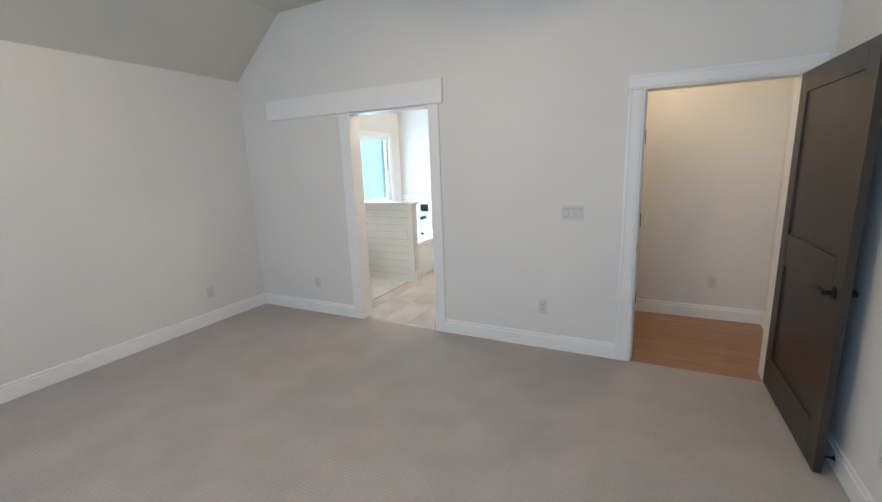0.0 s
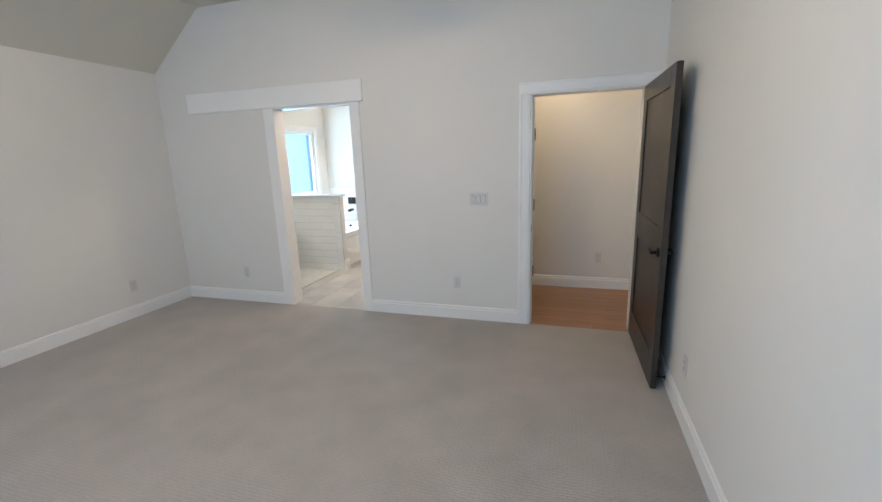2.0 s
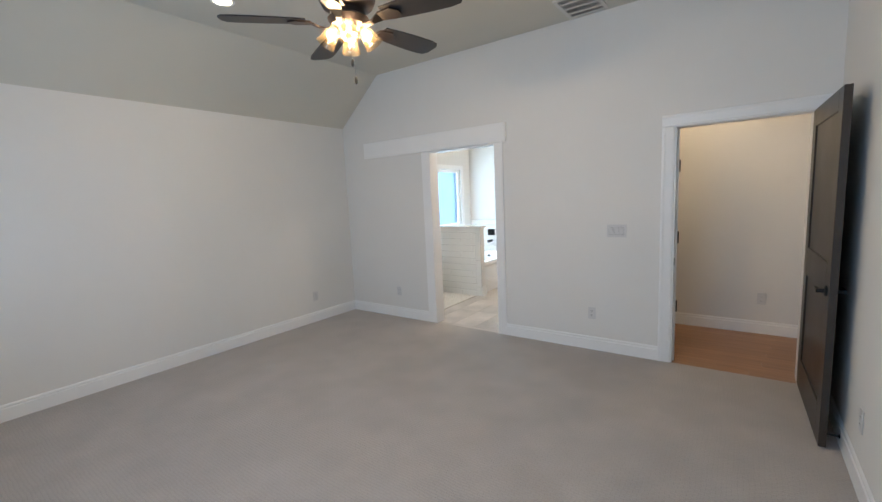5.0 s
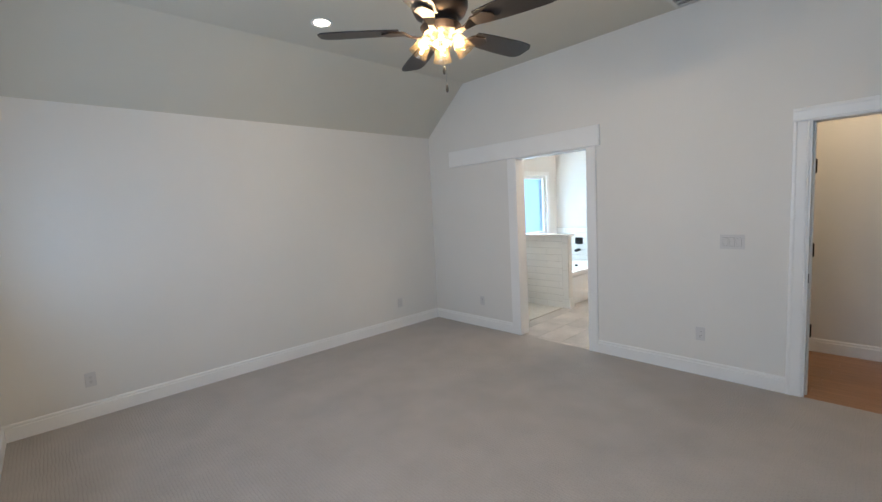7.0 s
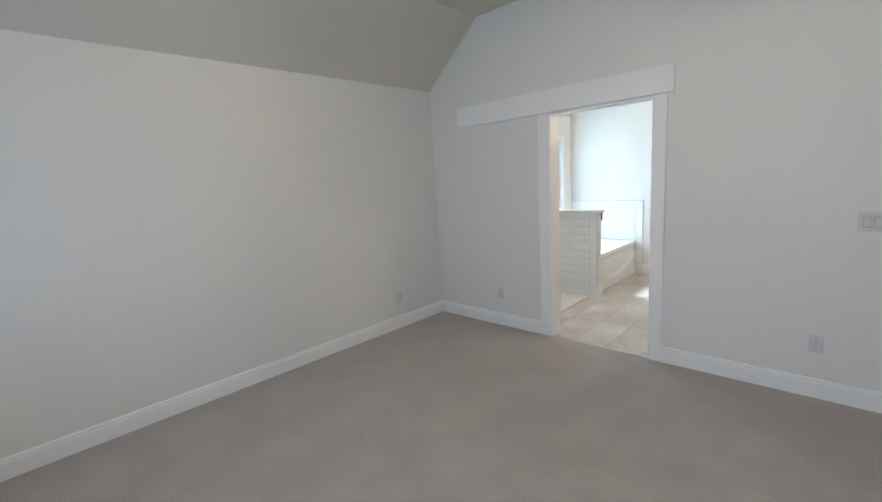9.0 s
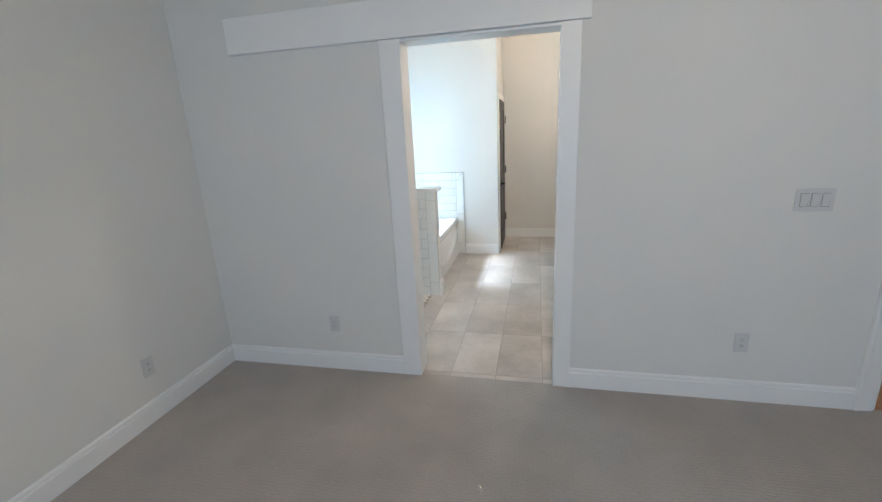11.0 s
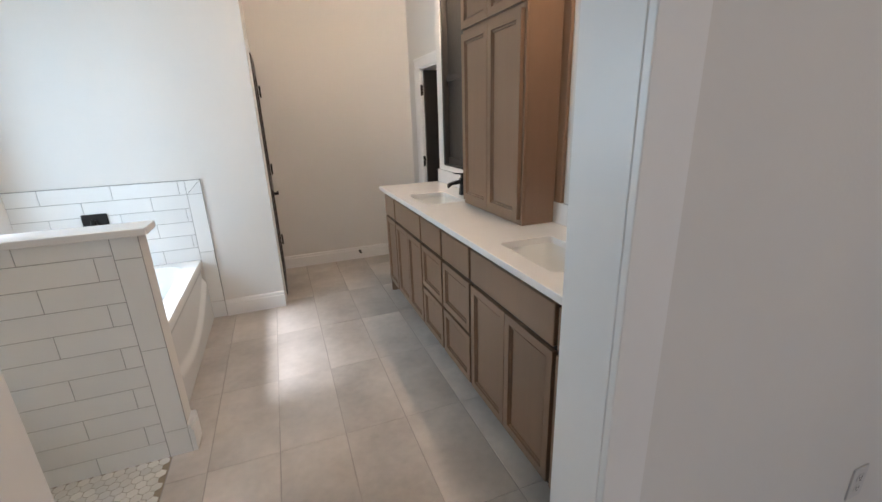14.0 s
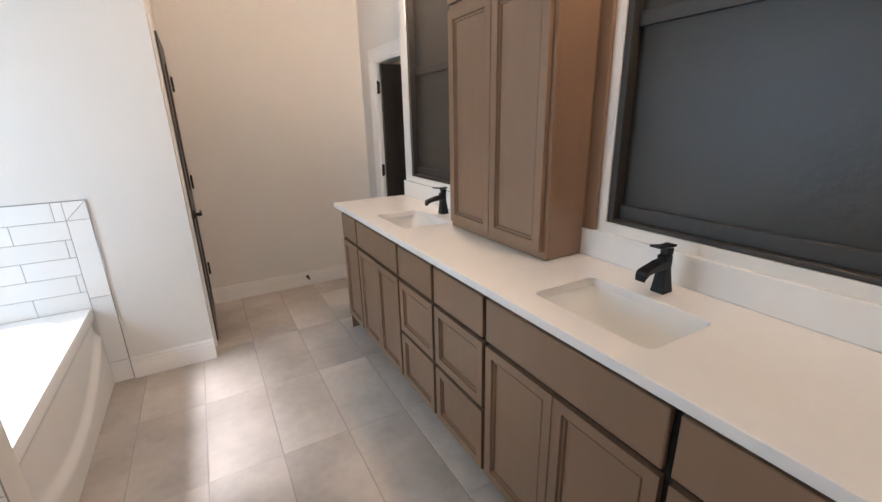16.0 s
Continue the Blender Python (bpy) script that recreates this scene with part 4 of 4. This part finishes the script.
tf = empty("tub_faucet", (-3.06, BE, 0.83), "matte black wall-mounted tub faucet and valve", "faucet")
part("valve_plate", box(-3.135, -2.985, BE - 0.024, BE - 0.0105, 0.785, 0.905, 0.006), M_BLACK, tf)
part("valve_handle", boxes((-3.075, -3.045, BE - 0.065, BE - 0.023, 0.835, 0.865), (-3.07, -3.05, BE - 0.075, BE - 0.063, 0.79, 0.875), bevel=0.003), M_BLACK, tf)
part("spout", finish(loft([[(-3.06 + a * 0.026, BE - u, z + b * 0.020) for a, b in ((1, 1), (-1, 1), (-1, -1), (1, -1))] for u, z in ((0.0105, 0.685), (0.09, 0.685), (0.14, 0.675))]), 0.004), M_BLACK, tf)

# pony wall between shower and tub
PY0, PY1, PX = 5.306, 5.405, -2.402
setting("wall_pony", box(BX, PX, PY0, PY1, 0, 1.055), M_WALL, "white half-height wall between shower and tub")
capb = box(BX, -2.365, PY0 - 0.028, PY1 + 0.026, 1.0555, 1.086, 0.003)
tagged(part("ledge", capb, M_QUARTZ), "white quartz cap on the half-height wall", "ledge")
baseboard("baseboard", (PX, PY0 - 0.006), (PX, PY1), (1, 0), 0.150, 0.020)
baseboard("baseboard", (-2.50, PY1), (PX + 0.02, PY1), (0, 1), 0.150, 0.014)

# ---- pieces: tiles and planks ----


def plank_mesh(name, w, d, t, mat, bev):
    bm = box(-w / 2, w / 2, -d / 2, d / 2, -t, 0, 0)
    top = [e for e in bm.edges if all(v.co.z > -1e-6 for v in e.verts)]
    bmesh.ops.bevel(bm, geom=top, offset=bev, segments=1, affect="EDGES")
    me = bpy.data.meshes.new(name)
    bm.to_mesh(me)
    bm.free()
    me.materials.append(mat)
    return me


MESHES = {}


def piece(name, w, d, t, mat, m, parent, bev=0.0012):
    """One tile or plank; the top face lies in the plane z = 0 of m. Alike pieces share their mesh."""
    key = (name, round(w, 3), round(d, 3), mat.name)
    if key not in MESHES:
        MESHES[key] = plank_mesh(name, w, d, t, mat, bev)
    o = new(name, MESHES[key])
    o.parent, o.matrix_basis = parent, m
    return o


# grey floor tiles, stack bond
ft = empty("tile_floor", (-1.7, 5.5, 0), "large matte grey stone-look floor tiles in straight rows", "floor", kind="structure")
CX0, CW, RY0, RH = -1.106, 0.3045, 5.130, 0.603
for i in range(-5, 6):
    for j in range(-3, 6):
        x0, x1 = CX0 + i * CW, CX0 + (i + 1) * CW
        y0, y1 = RY0 + j * RH, RY0 + (j + 1) * RH
        x0, x1, y0, y1 = max(x0, -2.49), min(x1, NB if y0 < 6.4 else 0.94), max(y0, 3.874), min(y1, FY)
        if x1 - x0 < 0.03 or y1 - y0 < 0.03:
            continue
        piece("tile", x1 - x0 - 0.0050, y1 - y0 - 0.0024, 0.006, M_TILE, Matrix.Translation(((x0 + x1) / 2 - ft.location.x, (y0 + y1) / 2 - ft.location.y, random.uniform(-0.0004, 0.0004))), ft)

# shower hex mosaic
sf = empty("shower_floor", (-3.0, 4.65, 0), "small cream hexagon mosaic on the shower floor", "floor", kind="structure")
part("grout", box(BX, -2.492, YD2, PY0, -0.0012, 0.0004), M_HEXGROUT, sf)
bm = lathe([(0, 0.0015), (0.0225, 0.0015), (0.0240, 0.0005), (0.0240, -0.002)], 6)
hexm = bpy.data.meshes.new("hexagon")
bm.to_mesh(hexm)
bm.free()
hexm.materials.append(M_HEX)
spots = []
for j in range(38):
    for i in range(26):
        x = -2.518 - i * 0.0435 - (0.02175 if j % 2 else 0)
        y = PY0 - 0.026 - j * 0.0377
        if x > BX + 0.02 and y > YD2 + 0.02:
            spots.append((x, y))
spots.sort(key=lambda q: (q[0] < -2.80, -q[1]))
for x, y in spots[:290]:
    o = new("tile", hexm)
    o.parent = sf
    o.matrix_basis = Matrix.Translation((x - sf.location.x, y - sf.location.y, 0)) @ pose(0, 0, 0, 0, 0, 30)
bm = bmesh.new()
for x, y in spots[290:]:
    vs = [bm.verts.new((x + 0.0235 * math.cos(math.pi / 6 + math.pi / 3 * k), y + 0.0235 * math.sin(math.pi / 6 + math.pi / 3 * k), 0.0012)) for k in range(6)]
    bm.faces.new(vs)
tagged(part("mosaic", bm, M_HEX, sf), kind="stuff")


def tile_wall(name, face, label, rects, base_rects):
    """Tiled facing: a dark grout bed with one object for every tile. face maps wall (u, v) metres to the world."""
    o = empty(name, face.translation, label, "wall tiles", kind="structure")
    for u0, u1, v0, v1 in base_rects:
        part("grout", moved(box(u0, u1, v0, v1, 0.0005, 0.006), face), M_GROUT_DARK, o)
    inv = Matrix.Translation(-face.translation)
    for u0, u1, v0, v1 in rects:
        g = 0.0013
        piece("tile", u1 - u0 - 2 * g, v1 - v0 - 2 * g, 0.007, M_SUBWAY, inv @ face @ Matrix.Translation(((u0 + u1) / 2, (v0 + v1) / 2, 0.0095)), o, 0.0014)
    return o


def courses(u0, u1, v0, v1, h, length, starts):
    """Rows from the top down; each row begins at u1 with a cut of the given length."""
    out, v, k = [], v1, 0
    while v > v0 + 0.004:
        lo = max(v0, v - h)
        u, cut = u1, starts[k % len(starts)]
        while u > u0 + 0.004:
            a = max(u0, u - cut)
            if u - a > 0.006:
                out.append((a, u, lo, v))
            u, cut = a, length
        v, k = lo, k + 1
    return out


facing_shower = pose(0, PY0, 0, 90, 0, 0)
rects = courses(BX, -2.497, 0.0, 1.055 - 0.07, 0.0995, 0.40, (0.066, 0.266))
rects += courses(BX, -2.497, 0.985, 1.055, 0.0995, 0.40, (0.30,))
rects += [(-2.497, PX, a, b) for a, b in ((0.0, 0.135), (0.135, 0.555), (0.555, 0.965), (0.965, 1.055))]
tile_wall("pony_tiles", facing_shower, "white glossy long subway tiles with grey joints", rects, [(BX, PX, 0, 1.055)])
facing_tub = pose(0, BE, 0, 90, 0, 0)
rects = courses(BX, -2.487, 0.470, 0.985, 0.0995, 0.40, (0.228, 0.028))
rects += courses(BX, -2.487, 0.985, 1.085, 0.10, 0.40, (0.045,))
rects += [(-2.487, -2.388, a, b) for a, b in ((0.0, 0.135), (0.135, 0.545), (0.545, 0.985))]
surround = tile_wall("tub_tiles", facing_tub, "white glossy subway tile surround above the tub", rects, [(BX, -2.388, 0.47, 1.085), (-2.480, -2.388, 0.0, 0.47)])

# mitred corner of the tile border, and the slim metal edge round it
for tri in (((-2.4855, 0.9885), (-2.4855, 1.0835), (-2.3915, 1.0835)), ((-2.4835, 0.9865), (-2.3895, 1.0815), (-2.3895, 0.9865))):
    part("tile", moved(loft([[(u, v, w) for u, v in tri] for w in (0.0025, 0.0095)]), facing_tub), M_SUBWAY, surround)
part("edge_trim", moved(boxes((-2.3875, -2.3845, 0.0, 1.088, 0.0005, 0.011), (BX, -2.3875, 1.0855, 1.0885, 0.0005, 0.011)), facing_tub), M_CHROME, surround, "slim grey metal tile edge")

# hall planks
hf = empty("plank_floor", (0.6, 4.5, 0), "warm honey oak plank floor in the hall", "floor", kind="structure")
y = 3.874
k = 0
while y < 5.115:
    d = min(0.127, 5.113 - y)
    x = -0.24 - (k * 0.53) % 1.1
    while x < 1.43:
        x1 = x + 1.15
        a, b = max(x, -0.24), min(x1, 1.428)
        if b - a > 0.05 and d > 0.01:
            piece("plank", b - a - 0.0012, d - 0.0012, 0.008, M_WOOD, Matrix.Translation(((a + b) / 2 - hf.location.x, y + d / 2 - hf.location.y, 0.0)), hf, 0.0008)
        x = x1
    y += 0.127
    k += 1
